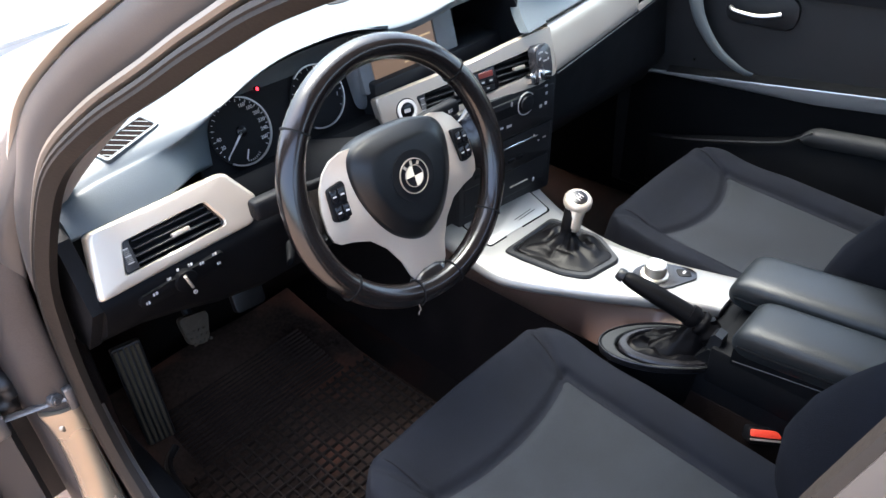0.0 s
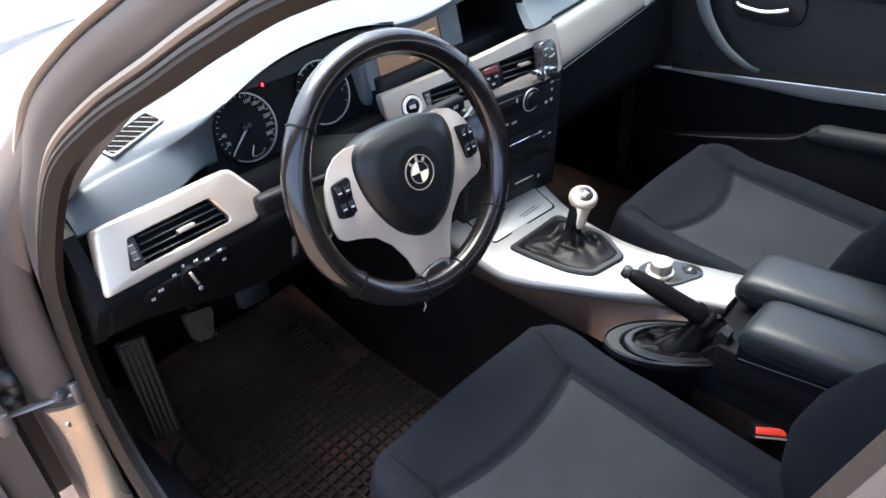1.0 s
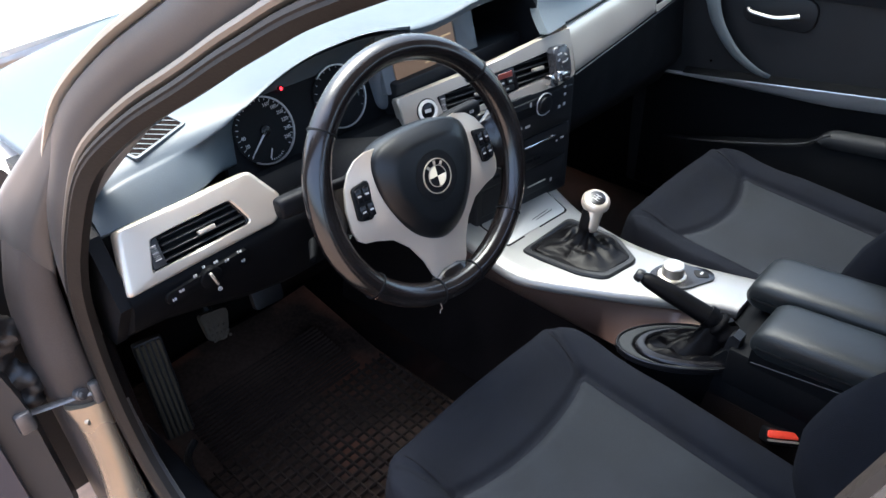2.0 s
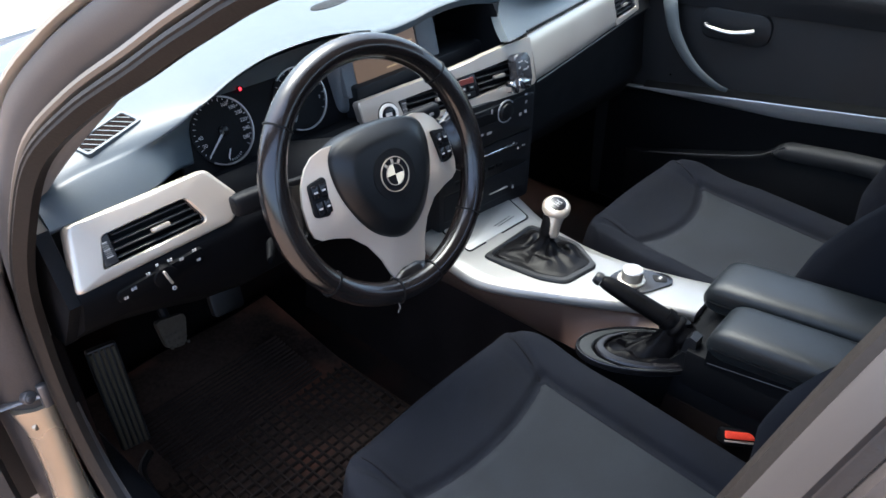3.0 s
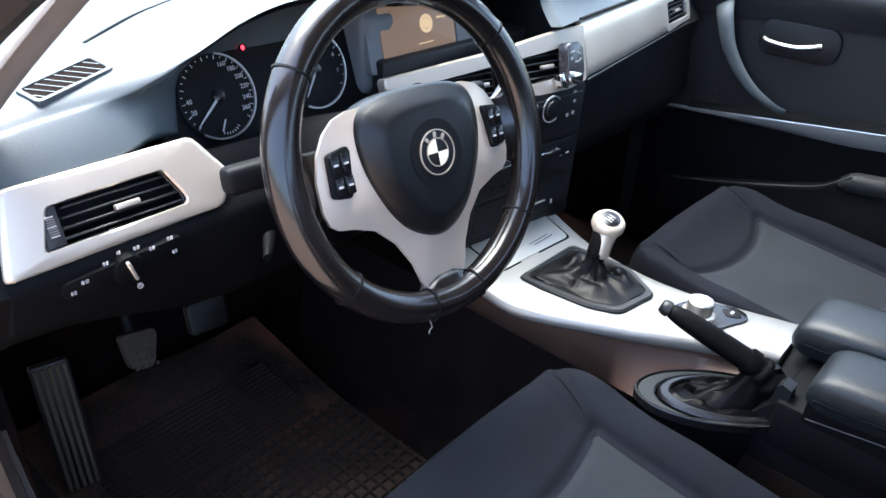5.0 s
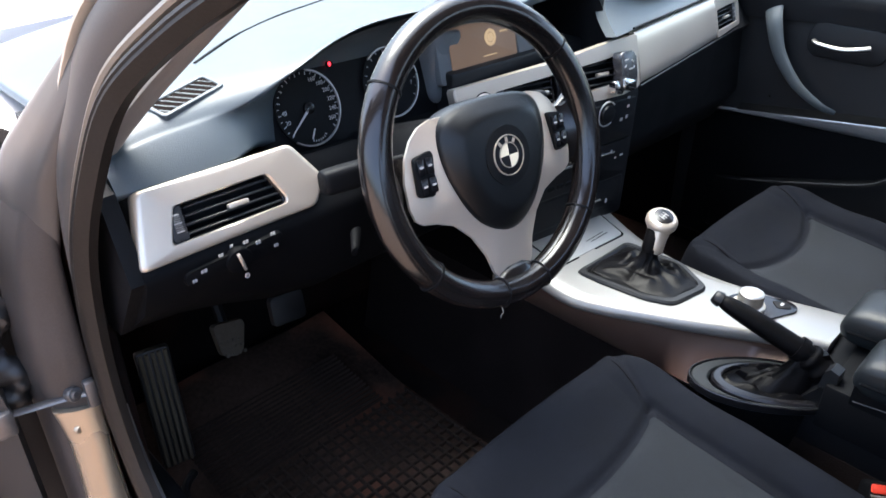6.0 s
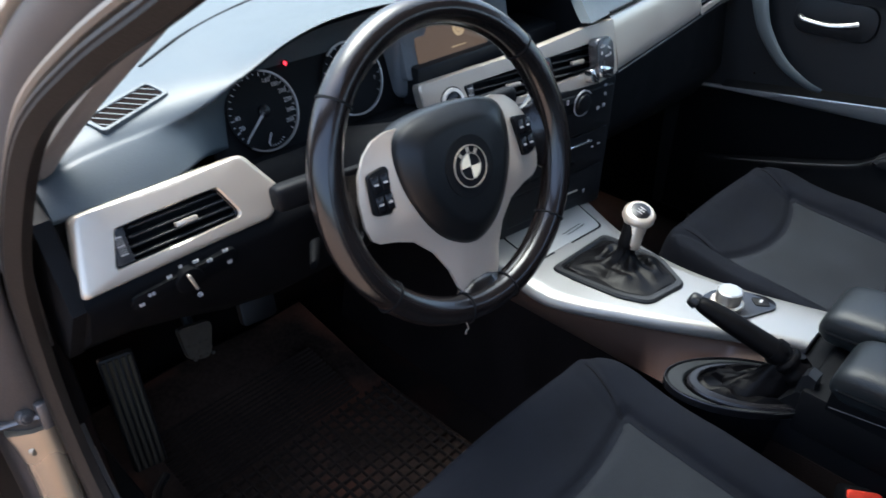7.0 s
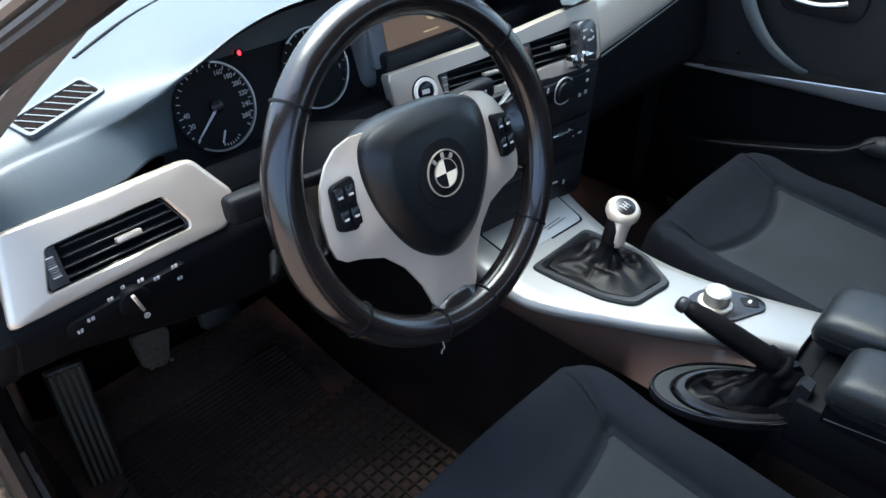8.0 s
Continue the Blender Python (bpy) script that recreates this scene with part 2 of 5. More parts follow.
def lettering(name, text, size, m, mat, parent, depth=0.0003, align="CENTER"):
    cu = bpy.data.curves.new(name, "FONT")
    cu.body, cu.size, cu.extrude, cu.align_x, cu.align_y = text, size, depth, align, "CENTER"
    tmp = new(name, cu)
    me = bpy.data.meshes.new_from_object(tmp)
    bpy.data.objects.remove(tmp)
    me.transform(m)
    me.materials.clear()
    me.materials.append(mat)
    ob = new(name, me)
    ob.parent = parent
    return ob


# ---------------------------------------------------------------- ground and surroundings
GROUND = material("reddish_brown_earth", (0.25, 0.175, 0.13), 0.95, 0, 0.3, 60, 0.6, 1.5)
bm = bmesh.new()
bmesh.ops.create_grid(bm, x_segments=8, y_segments=8, size=400)
ground = new("ground", finish("ground", bm, GROUND))
tagged(ground, "dry reddish-brown earth round the parked car", "ground", "", "structure")

def bank_place(u, v):
    """A dry bank that rises beside the parking place."""
    x, y = 2.6 + 9.0 * u, -9.0 + 20.0 * v
    h = 0.9 * min(1.0, u * 1.5) ** 1.3
    return x, y, h * (1 + 0.12 * math.sin(1.7 * y + 3 * u)) + 0.05 * math.sin(7.1 * y + 11 * u) + 0.004


bank = new("bank", finish("bank", sheet(bank_place, 40, 80, (0, 0, -0.6)), STRAW))
tagged(bank, "dry straw-coloured grass bank beside the parking place", "bank", "", "structure")

# ---------------------------------------------------------------- car shell
body = thing("car_body", (0, 0, 0.2), "bronze-grey metallic car body with its driver door open", "car")
OPENING = [(-0.56, -0.62, 1.33), (-0.595, -0.416, 1.29), (-0.655, -0.182, 1.203), (-0.684, -0.088, 1.154), (-0.708, -0.022, 1.112),
           (-0.737, 0.058, 1.061), (-0.768, 0.120, 1.003), (-0.79, 0.156, 0.927), (-0.8, 0.198, 0.842), (-0.8, 0.235, 0.75),
           (-0.8, 0.252, 0.65), (-0.8, 0.245, 0.55), (-0.8, 0.215, 0.47), (-0.8, 0.15, 0.41), (-0.8, 0.05, 0.385), (-0.8, -0.2, 0.375), (-0.8, -0.6, 0.375)]


def opening_strip(profile, n=90):
    """A strip along the door opening; profile(low): pairs of distance outward from the opening's edge and distance towards the outside, low going from 0 on the pillar to 1 beside the sill."""
    c = smooth(OPENING, n)
    rings = []
    for i, p in enumerate(c):
        t = (c[min(n - 1, i + 1)] - c[max(0, i - 1)]).normalized()
        side = Vector((-1, 0, 0))
        side = (side - t * side.dot(t)).normalized()
        out = t.cross(side).normalized()
        f = max(0.0, min(1.0, (0.93 - p.z) / 0.25))
        rings.append([p + out * a + side * b for a, b in profile(f * f * (3 - 2 * f))])
    return loft(rings, True, True)


def lip(a, b, low):
    return a + (b - a) * low


def seal_profile(low):
    w = lip(0.018, 0.034, low)
    return [(-0.004, -0.008), (-0.005, 0.002), (w * 0.1, 0.009), (w * 0.3, 0.0125), (w * 0.5, 0.0115), (w * 0.62, 0.0125), (w * 0.85, 0.010), (w - 0.001, 0.005), (w, -0.002), (w, -0.014)]


def flange_profile(low):
    a, w = lip(0.018, 0.034, low), lip(0.014, 0.003, low)
    return [(a, -0.012), (a + 0.0005, 0.003), (a + w * 0.2, 0.006), (a + w * 0.5, 0.007), (a + w * 0.8, 0.005), (a + w, -0.004), (a + w, -0.014)]


def band_profile(low):
    a, w = lip(0.032, 0.037, low), lip(0.046, 0.007, low)
    return [(a, -0.02), (a, -0.008), (a + w * 0.10, -0.004), (a + w * 0.35, 0.002), (a + w * 0.65, 0.004), (a + w * 0.9, 0.001), (a + w, -0.006), (a + w, -0.02)]


def outer_profile(low):
    a, w = lip(0.078, 0.044, low), lip(0.012, 0.002, low)
    return [(a, -0.02), (a, -0.003 - 0.012 * low), (a + w * 0.3, 0.004 - 0.016 * low), (a + w * 0.7, 0.003 - 0.016 * low), (a + w, -0.004 - 0.012 * low), (a + w, -0.022)]


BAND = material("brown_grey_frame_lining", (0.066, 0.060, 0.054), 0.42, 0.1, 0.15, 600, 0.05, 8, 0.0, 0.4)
wpart("door_seal", opening_strip(seal_profile), SEAL, body, "black rubber door seal lightened to brown for glare")
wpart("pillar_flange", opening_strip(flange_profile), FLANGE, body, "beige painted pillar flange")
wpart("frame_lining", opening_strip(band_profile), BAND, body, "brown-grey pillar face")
wpart("outer_frame", opening_strip(outer_profile), PAINT, body, "pale beige painted outer edge of the pillar")
wpart("pillar_trim", tube([(-0.655, 0.09, 1.085), (-0.70, 0.185, 0.995), (-0.728, 0.240, 0.936), (-0.742, 0.262, 0.905)], 0.016, 24, 12, 0.6), HEAD, body, "light grey pillar trim above the dash end")
# floor, bulkhead, roof, far side and rear
wpart("floor_pan", rbox((-0.80, -1.2, 0.16), (0.80, 0.95, 0.20), 0.01), CARPET, body)
wpart("bulkhead", rbox((-0.70, 0.72, 0.18), (0.70, 0.76, 0.905), 0.01), CARPET, body)
wpart("rear_bulkhead", rbox((-0.72, -1.25, 0.18), (0.72, -1.2, 1.2), 0.02), CARPET, body)
wpart("roof", rbox((-0.57, -1.25, 1.375), (0.57, -0.10, 1.40), 0.01), PAINT, body)
wpart("headlining", rbox((-0.565, -1.24, 1.355), (0.565, -0.11, 1.372), 0.005), HEAD, body)
wpart("sill", rbox((-0.80, -0.9, 0.2), (-0.735, 0.6, 0.372), 0.015), DARK, body, "black plastic sill trim")
wpart("sill_panel", rbox((-0.87, -0.9, 0.18), (-0.802, 0.35, 0.34), 0.02), PAINT, body)
wpart("footwell_side", rbox((-0.795, 0.285, 0.2), (-0.768, 0.74, 0.88), 0.01), CARPET, body)
wpart("far_side", rbox((0.80, -1.2, 0.18), (0.83, 0.75, 0.9), 0.01), PAINT, body)
wpart("kick_panel", rbox((0.765, 0.24, 0.2), (0.795, 0.74, 0.90), 0.01), DOOR, body)
wpart("far_pillar", tube([(0.55, -0.1, 1.36), (0.66, 0.25, 1.15), (0.74, 0.6, 0.96)], 0.04, 20, 10), HEAD, body)
wpart("far_rear_pillar", tube([(0.55, -0.75, 1.36), (0.66, -0.68, 1.15), (0.76, -0.6, 0.93)], 0.06, 16, 10), HEAD, body)
bp = [(-0.80, -0.508, 0.40), (-0.80, -0.522, 0.75), (-0.785, -0.548, 0.95), (-0.76, -0.575, 1.05), (-0.735, -0.604, 1.15), (-0.69, -0.641, 1.25), (-0.65, -0.675, 1.33)]


def upright(offsets):
    return loft([[p + Vector((dx, dy, 0)) for dx, dy in offsets] for p in smooth(bp, 28)])


# pillar and rear door carry the shade-darkened body paint
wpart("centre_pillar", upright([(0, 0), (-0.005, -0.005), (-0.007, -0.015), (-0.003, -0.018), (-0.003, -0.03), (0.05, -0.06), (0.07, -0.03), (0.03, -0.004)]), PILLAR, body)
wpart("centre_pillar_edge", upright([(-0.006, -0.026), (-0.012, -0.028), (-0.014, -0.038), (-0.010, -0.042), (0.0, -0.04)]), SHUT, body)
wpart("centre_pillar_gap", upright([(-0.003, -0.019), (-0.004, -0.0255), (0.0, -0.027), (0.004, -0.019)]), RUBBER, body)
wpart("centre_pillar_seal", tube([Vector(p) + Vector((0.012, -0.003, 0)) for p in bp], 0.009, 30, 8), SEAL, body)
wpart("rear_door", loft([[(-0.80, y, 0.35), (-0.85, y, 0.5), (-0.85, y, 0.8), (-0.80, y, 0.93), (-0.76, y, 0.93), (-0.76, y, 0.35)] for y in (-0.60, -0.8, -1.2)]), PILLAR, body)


def soft_column(levels, label, name, mtl):
    """An upright pressing: each level gives a height and the corners of its section, which are rounded into one sweep."""
    rows = []
    for z, corners in levels:
        rows.append([Vector((x, y, z)) for x, y in rounded_poly(corners, 0.022, 5)])
    n = len(rows[0])
    lines = [smooth([r[k] for r in rows], 26) for k in range(n)]
    return wpart(name, loft([[lines[k][i] for k in range(n)] for i in range(26)]), mtl, body, label, 75)


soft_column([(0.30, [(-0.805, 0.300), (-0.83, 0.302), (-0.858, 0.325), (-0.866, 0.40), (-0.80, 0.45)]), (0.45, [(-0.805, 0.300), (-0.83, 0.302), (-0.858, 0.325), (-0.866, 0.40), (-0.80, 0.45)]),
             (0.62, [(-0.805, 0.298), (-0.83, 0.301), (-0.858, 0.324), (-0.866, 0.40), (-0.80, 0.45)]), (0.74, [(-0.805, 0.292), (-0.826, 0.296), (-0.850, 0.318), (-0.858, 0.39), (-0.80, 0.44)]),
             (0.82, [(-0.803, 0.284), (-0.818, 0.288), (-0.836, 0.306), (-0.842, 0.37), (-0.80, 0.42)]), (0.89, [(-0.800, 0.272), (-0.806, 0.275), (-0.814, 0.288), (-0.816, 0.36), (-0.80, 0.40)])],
            "hinge pillar in body paint darkened for shade", "hinge_pillar", SHUT)
# lower end of the pillar; light put into its brighter gold tone
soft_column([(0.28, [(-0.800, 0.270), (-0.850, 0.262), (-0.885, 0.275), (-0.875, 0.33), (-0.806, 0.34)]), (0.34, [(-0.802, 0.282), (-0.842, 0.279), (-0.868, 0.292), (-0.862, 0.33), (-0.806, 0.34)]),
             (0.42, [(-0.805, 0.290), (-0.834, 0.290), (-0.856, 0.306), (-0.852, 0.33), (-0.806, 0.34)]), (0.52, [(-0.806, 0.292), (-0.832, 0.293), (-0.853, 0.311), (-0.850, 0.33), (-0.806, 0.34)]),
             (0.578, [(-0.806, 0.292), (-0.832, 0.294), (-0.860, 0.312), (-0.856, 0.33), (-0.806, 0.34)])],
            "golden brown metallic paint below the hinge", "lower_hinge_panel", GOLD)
# painted foot in the brown-grey lining tone, darkened for shade
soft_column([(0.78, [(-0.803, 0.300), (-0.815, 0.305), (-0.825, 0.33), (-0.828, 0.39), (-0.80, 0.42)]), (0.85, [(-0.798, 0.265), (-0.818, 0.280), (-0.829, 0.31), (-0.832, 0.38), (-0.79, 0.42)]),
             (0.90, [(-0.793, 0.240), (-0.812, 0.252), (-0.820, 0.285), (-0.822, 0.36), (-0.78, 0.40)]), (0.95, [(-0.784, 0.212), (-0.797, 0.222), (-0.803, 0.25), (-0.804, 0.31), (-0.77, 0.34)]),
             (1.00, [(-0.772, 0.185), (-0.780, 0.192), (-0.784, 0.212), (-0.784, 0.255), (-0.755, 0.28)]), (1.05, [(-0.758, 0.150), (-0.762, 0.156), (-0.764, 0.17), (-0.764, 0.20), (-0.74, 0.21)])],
            "front pillar foot in body paint darkened to brown-grey for shade", "pillar_foot", BAND)
wpart("hinge_bolt", disc(0.006, 0.006, axes((-0.838, 0.2985, 0.548), (1, 0.5, 0), (0, 0, 1)), 20, 0.002), GOLD, body)
# added black sheet stands for the shade in the gap behind the hinge
wpart("hinge_gap_shade", rbox((-0.92, 0.455, 0.28), (-0.80, 0.465, 0.84), 0.004, 2), RUBBER, body)
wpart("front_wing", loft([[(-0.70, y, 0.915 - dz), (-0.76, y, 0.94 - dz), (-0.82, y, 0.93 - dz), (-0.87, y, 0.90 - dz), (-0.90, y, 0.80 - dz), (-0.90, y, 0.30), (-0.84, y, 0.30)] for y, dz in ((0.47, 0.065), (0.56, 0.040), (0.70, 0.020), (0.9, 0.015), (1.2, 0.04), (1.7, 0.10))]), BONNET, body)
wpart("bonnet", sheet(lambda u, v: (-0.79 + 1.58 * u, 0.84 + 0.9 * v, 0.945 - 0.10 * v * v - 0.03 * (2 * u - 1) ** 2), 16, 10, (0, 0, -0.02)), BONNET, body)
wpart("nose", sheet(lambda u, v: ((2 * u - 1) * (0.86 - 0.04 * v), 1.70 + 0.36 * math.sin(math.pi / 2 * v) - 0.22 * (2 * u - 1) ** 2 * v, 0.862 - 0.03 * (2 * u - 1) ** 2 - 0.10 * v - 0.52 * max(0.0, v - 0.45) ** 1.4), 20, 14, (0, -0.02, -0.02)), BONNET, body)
ws = lambda u, v: ((2 * u - 1) * (0.765 - 0.195 * v), 0.80 - 0.92 * v - 0.12 * (2 * u - 1) ** 2 * (1 - v), 0.955 + 0.42 * v)
glass_pane = wpart("windscreen", sheet(ws, 12, 8, (0, 0.0, 0.004)), glass("clear_windscreen_glass"), body)
glass_pane.visible_shadow = False

# ---------------------------------------------------------------- dashboard
dash = thing("dashboard", (0, 0.45, 0.6), "dark grey grained dashboard with satin silver trim strips", "dashboard")
EDGE = [(-0.755, 0.245, 0.905), (-0.70, 0.252, 0.915), (-0.62, 0.255, 0.921), (-0.57, 0.25, 0.927), (-0.5, 0.242, 0.958), (-0.45, 0.237, 0.982),
        (-0.4, 0.233, 0.996), (-0.35, 0.232, 1.000), (-0.3, 0.232, 1.000), (-0.25, 0.233, 0.994), (-0.2, 0.235, 0.982), (-0.15, 0.235, 0.978),
        (-0.1, 0.235, 0.981), (-0.05, 0.235, 0.988), (0.0, 0.235, 0.990), (0.05, 0.232, 0.988), (0.1, 0.218, 0.981), (0.14, 0.204, 0.973),
        (0.18, 0.199, 0.966), (0.25, 0.203, 0.955), (0.45, 0.231, 0.939), (0.65, 0.261, 0.935), (0.76, 0.278, 0.934)]


SWEEP = [tuple(p) for p in smooth(EDGE, 220)]


def edge(x):
    for a, b in zip(SWEEP, SWEEP[1:]):
        if x <= b[0]:
            f = max(0.0, (x - a[0]) / (b[0] - a[0]))
            return a[1] + (b[1] - a[1]) * f, a[2] + (b[2] - a[2]) * f
    return SWEEP[-1][1:]


def soft(x, a, b):
    f = max(0.0, min(1.0, (x - a) / (b - a)))
    return f * f * (3 - 2 * f)


def dash_top(u, v):
    x = -0.755 + 1.515 * u
    y, z = edge(x)
    far = 0.80 - 0.10 * (abs(x) / 0.75) ** 2
    base = 0.965 - (0.042 if x < 0 else 0.03) * (abs(x) / 0.75) ** 3
    f = v ** 1.3
    s = min(1.0, v / 0.06)
    hump = (z - base) * (1 - min(1, v * 1.6)) ** 2 if z > base else (z - base) * (1 - min(1, v * (3 + 2 * soft(-x, 0.0, 0.25)))) ** 2
    return x, y + (far - y) * f, base + hump - 0.006 * (1 - s) ** 2


def driver_profile(x):
    """The pad's section at x: from the trim up the face, round a soft crest and over the top; the face sinks inwards beside the gauges."""
    y, z = edge(x)
    yl, zl = 0.218, 0.874 - 0.024 * soft(x, -0.575, -0.50)
    sink = 0.085 * soft(x, -0.640, -0.460)
    line = []
    for k in range(22):
        w = k / 21
        line.append((yl + (y - yl) * w - 0.003 * math.sin(math.pi * w) + sink * (1 - w ** 5), zl + (z - zl) * w))
    for k in range(1, 27):
        p = dash_top((x + 0.755) / 1.515, (k / 26) ** 1.7)
        line.append((p[1], p[2]))
    raw, keen = line, soft(x, -0.27, -0.21)
    for turn in range(4):
        line = [line[0]] + [tuple((line[k - 1][c] + 2 * line[k][c] + line[k + 1][c]) / 4 for c in (0, 1)) for k in range(1, len(line) - 1)] + [line[-1]]
    return [tuple(a[c] + (b[c] - a[c]) * keen for c in (0, 1)) for a, b in zip(line, raw)]


SECTIONS = [driver_profile(-0.755 + 0.555 * i / 120) for i in range(121)]
for turn in range(6):
    SECTIONS = [SECTIONS[0]] + [[tuple((a[c] + 2 * b[c] + d[c]) / 4 for c in (0, 1)) for a, b, d in zip(SECTIONS[i - 1], SECTIONS[i], SECTIONS[i + 1])] for i in range(1, 120)] + [SECTIONS[120]]


def driver_skin(u, v):
    i, j = round(u * 120), round(v * 47)
    return -0.755 + 0.555 * i / 120, *SECTIONS[i][j]


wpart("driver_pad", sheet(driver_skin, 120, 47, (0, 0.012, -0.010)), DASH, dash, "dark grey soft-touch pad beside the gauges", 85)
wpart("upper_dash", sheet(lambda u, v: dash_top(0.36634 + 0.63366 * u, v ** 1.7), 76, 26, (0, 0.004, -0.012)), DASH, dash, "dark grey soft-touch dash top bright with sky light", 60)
def passenger_face(u, v):
    """The pad's hollow face over the passenger trim; its inner edge slants along the screen's hood."""
    x0 = 0.064 + 0.052 * v
    x = x0 + (0.76 - x0) * u
    y, z = edge(x)
    yl, zl = 0.1635 + 0.146 * (x - 0.130), 0.914
    hollow = 0.009 * (1 - soft(x, 0.25, 0.55)) - 0.004 * soft(x, 0.25, 0.55)
    return x, yl + (y - yl) * v + hollow * math.sin(math.pi * v), zl + (z - 0.004 - zl) * v


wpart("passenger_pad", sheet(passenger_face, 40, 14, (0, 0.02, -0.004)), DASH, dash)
wpart("hood_lining", loft([[(x, 0.244, edge(x)[1] - 0.013), (x, 0.40, min(edge(x)[1] - 0.018, 0.945)), (x, 0.40, 0.93), (x, 0.25, edge(x)[1] - 0.02)] for x in [-0.20 + 0.02 * i for i in range(18)]]), DARK, dash)
GREYPLATE = material("matt_grey_bezel_plastic", (0.115, 0.125, 0.133), 0.5, 0, 0.12, 900, 0.2, 8)
wpart("between_hood", rbox((-0.250, 0.262, 0.84), (-0.186, 0.40, 0.955), 0.016, 3), GREYPLATE, dash, "plain grey panel between the gauges and the screen")
wpart("screen_recess", prism([(0.172, 0.893), (0.215, 0.966), (0.40, 0.945), (0.40, 0.80), (0.19, 0.80)], 0.025, axes((0.115, 0, 0), (0, 1, 0), (0, 0, 1)), 0.004), DARK, dash)
wpart("screen_shelf", rbox((-0.235, 0.240, 0.80), (0.14, 0.33, 0.893), 0.006), STACK, dash)
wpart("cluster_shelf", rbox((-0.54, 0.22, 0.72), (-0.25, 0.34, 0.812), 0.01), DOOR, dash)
wpart("cluster_back", rbox((-0.56, 0.36, 0.75), (0.15, 0.39, 0.945), 0.004), DARK, dash)
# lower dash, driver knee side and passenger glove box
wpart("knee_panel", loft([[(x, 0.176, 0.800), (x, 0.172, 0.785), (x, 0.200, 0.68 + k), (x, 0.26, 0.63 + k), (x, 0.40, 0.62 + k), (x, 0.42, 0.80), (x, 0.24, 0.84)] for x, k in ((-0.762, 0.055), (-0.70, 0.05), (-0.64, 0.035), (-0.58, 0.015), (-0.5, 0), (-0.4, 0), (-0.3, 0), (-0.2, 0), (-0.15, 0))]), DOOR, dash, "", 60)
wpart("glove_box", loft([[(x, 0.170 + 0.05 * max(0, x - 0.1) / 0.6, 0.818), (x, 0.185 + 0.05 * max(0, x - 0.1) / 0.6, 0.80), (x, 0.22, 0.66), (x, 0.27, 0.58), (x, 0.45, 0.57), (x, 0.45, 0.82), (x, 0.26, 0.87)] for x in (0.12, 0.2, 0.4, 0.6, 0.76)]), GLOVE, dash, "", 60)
wpart("dash_end", prism([(0.175, 0.79), (0.21, 0.882), (0.25, 0.90), (0.42, 0.92), (0.44, 0.68), (0.25, 0.69)], 0.02, axes((-0.757, 0, 0), (0, 1, 0), (0, 0, 1)), 0.004), DARK, dash)

def on_top(x, y):
    """A place on the dash top."""
    ye = edge(x)[0]
    far = 0.80 - 0.10 * (abs(x) / 0.75) ** 2
    v = max(0.0, (y - ye) / (far - ye)) ** (1 / 1.3)
    return dash_top((x + 0.755) / 1.515, v)


wpart("rear_groove", tube([on_top(x, y) for x, y in ((-0.57, 0.375), (-0.48, 0.43), (-0.38, 0.475), (-0.30, 0.502), (-0.2, 0.535), (-0.06, 0.568), (0.1, 0.58), (0.35, 0.53), (0.6, 0.38))], 0.0022, 60, 6), DARK, dash)
p = Vector(on_top(-0.098, 0.447))
wpart("sensor_grille", prism([(0.055 * math.cos(t) , 0.017 * math.sin(t) * (1 - 0.25 * math.cos(t))) for t in [2 * math.pi * i / 28 for i in range(28)]], 0.006, axes(p + Vector((0, 0, 0.0015)), (1, 0.12, 0), (0, 1, 0.02)), 0.001), DARK, dash)

FACE_D = axes((0, 0.185, 0.829), (1, 0, 0), (0, 0.45, 1))      # driver's trim plane
KD = math.sqrt(1 + 0.45 ** 2)
FACE_C = axes((0, 0.165, 0.850), (1, -0.2, 0), (0, 0.30, 1))      # centre trim plane


def fd(x, z):
    return x, (z - 0.829) * KD


def resample(loop, n):
    p = [Vector(q) for q in loop] + [Vector(loop[0])]
    d = [0.0]
    for a, b in zip(p, p[1:]):
        d.append(d[-1] + (b - a).length)
    out, j = [], 0
    for i in range(n):
        s = d[-1] * i / n
        while d[j + 1] < s:
            j += 1
        out.append(p[j].lerp(p[j + 1], (s - d[j]) / max(1e-9, d[j + 1] - d[j])))
    return out


def framed(outer, inner, depth, m, n=96, lip=0.002, roll=0.0):
    """A plate with a hole in it; both outlines start at the same corner and run the same way."""
    o, i = resample(outer, n), resample(inner, n)
    co, ci = sum(o, Vector((0, 0))) / n, sum(i, Vector((0, 0))) / n
    def pt(q, z):
        return (q[0], q[1], z)
    def inset(loop, c, d):
        return [q + (c - q).normalized() * d for q in loop]
    edge_of = [(roll * (1 - math.cos(radians(a))), -roll * 0.8 * (1 - math.sin(radians(a)))) for a in (0, 22, 45, 67, 90)] if roll else [(0, -lip), (lip, 0)]
    rings = [[pt(q, -depth) for q in o]] + [[pt(q, z) for q in inset(o, co, d)] for d, z in edge_of] + [
             [pt(q, 0) for q in inset(i, ci, -lip)], [pt(q, -lip) for q in i], [pt(q, -depth) for q in i]]
    bm = loft(rings, True, False, True)
    bm.transform(m)
    return bm


D_OUT = rounded_poly([fd(-0.742, 0.879), fd(-0.764, 0.803), fd(-0.535, 0.806), fd(-0.514, 0.835), fd(-0.546, 0.880)], 0.008)
D_IN = rounded_poly([fd(-0.707, 0.855), fd(-0.722, 0.818), fd(-0.577, 0.820), fd(-0.574, 0.826), fd(-0.590, 0.857)], 0.005)
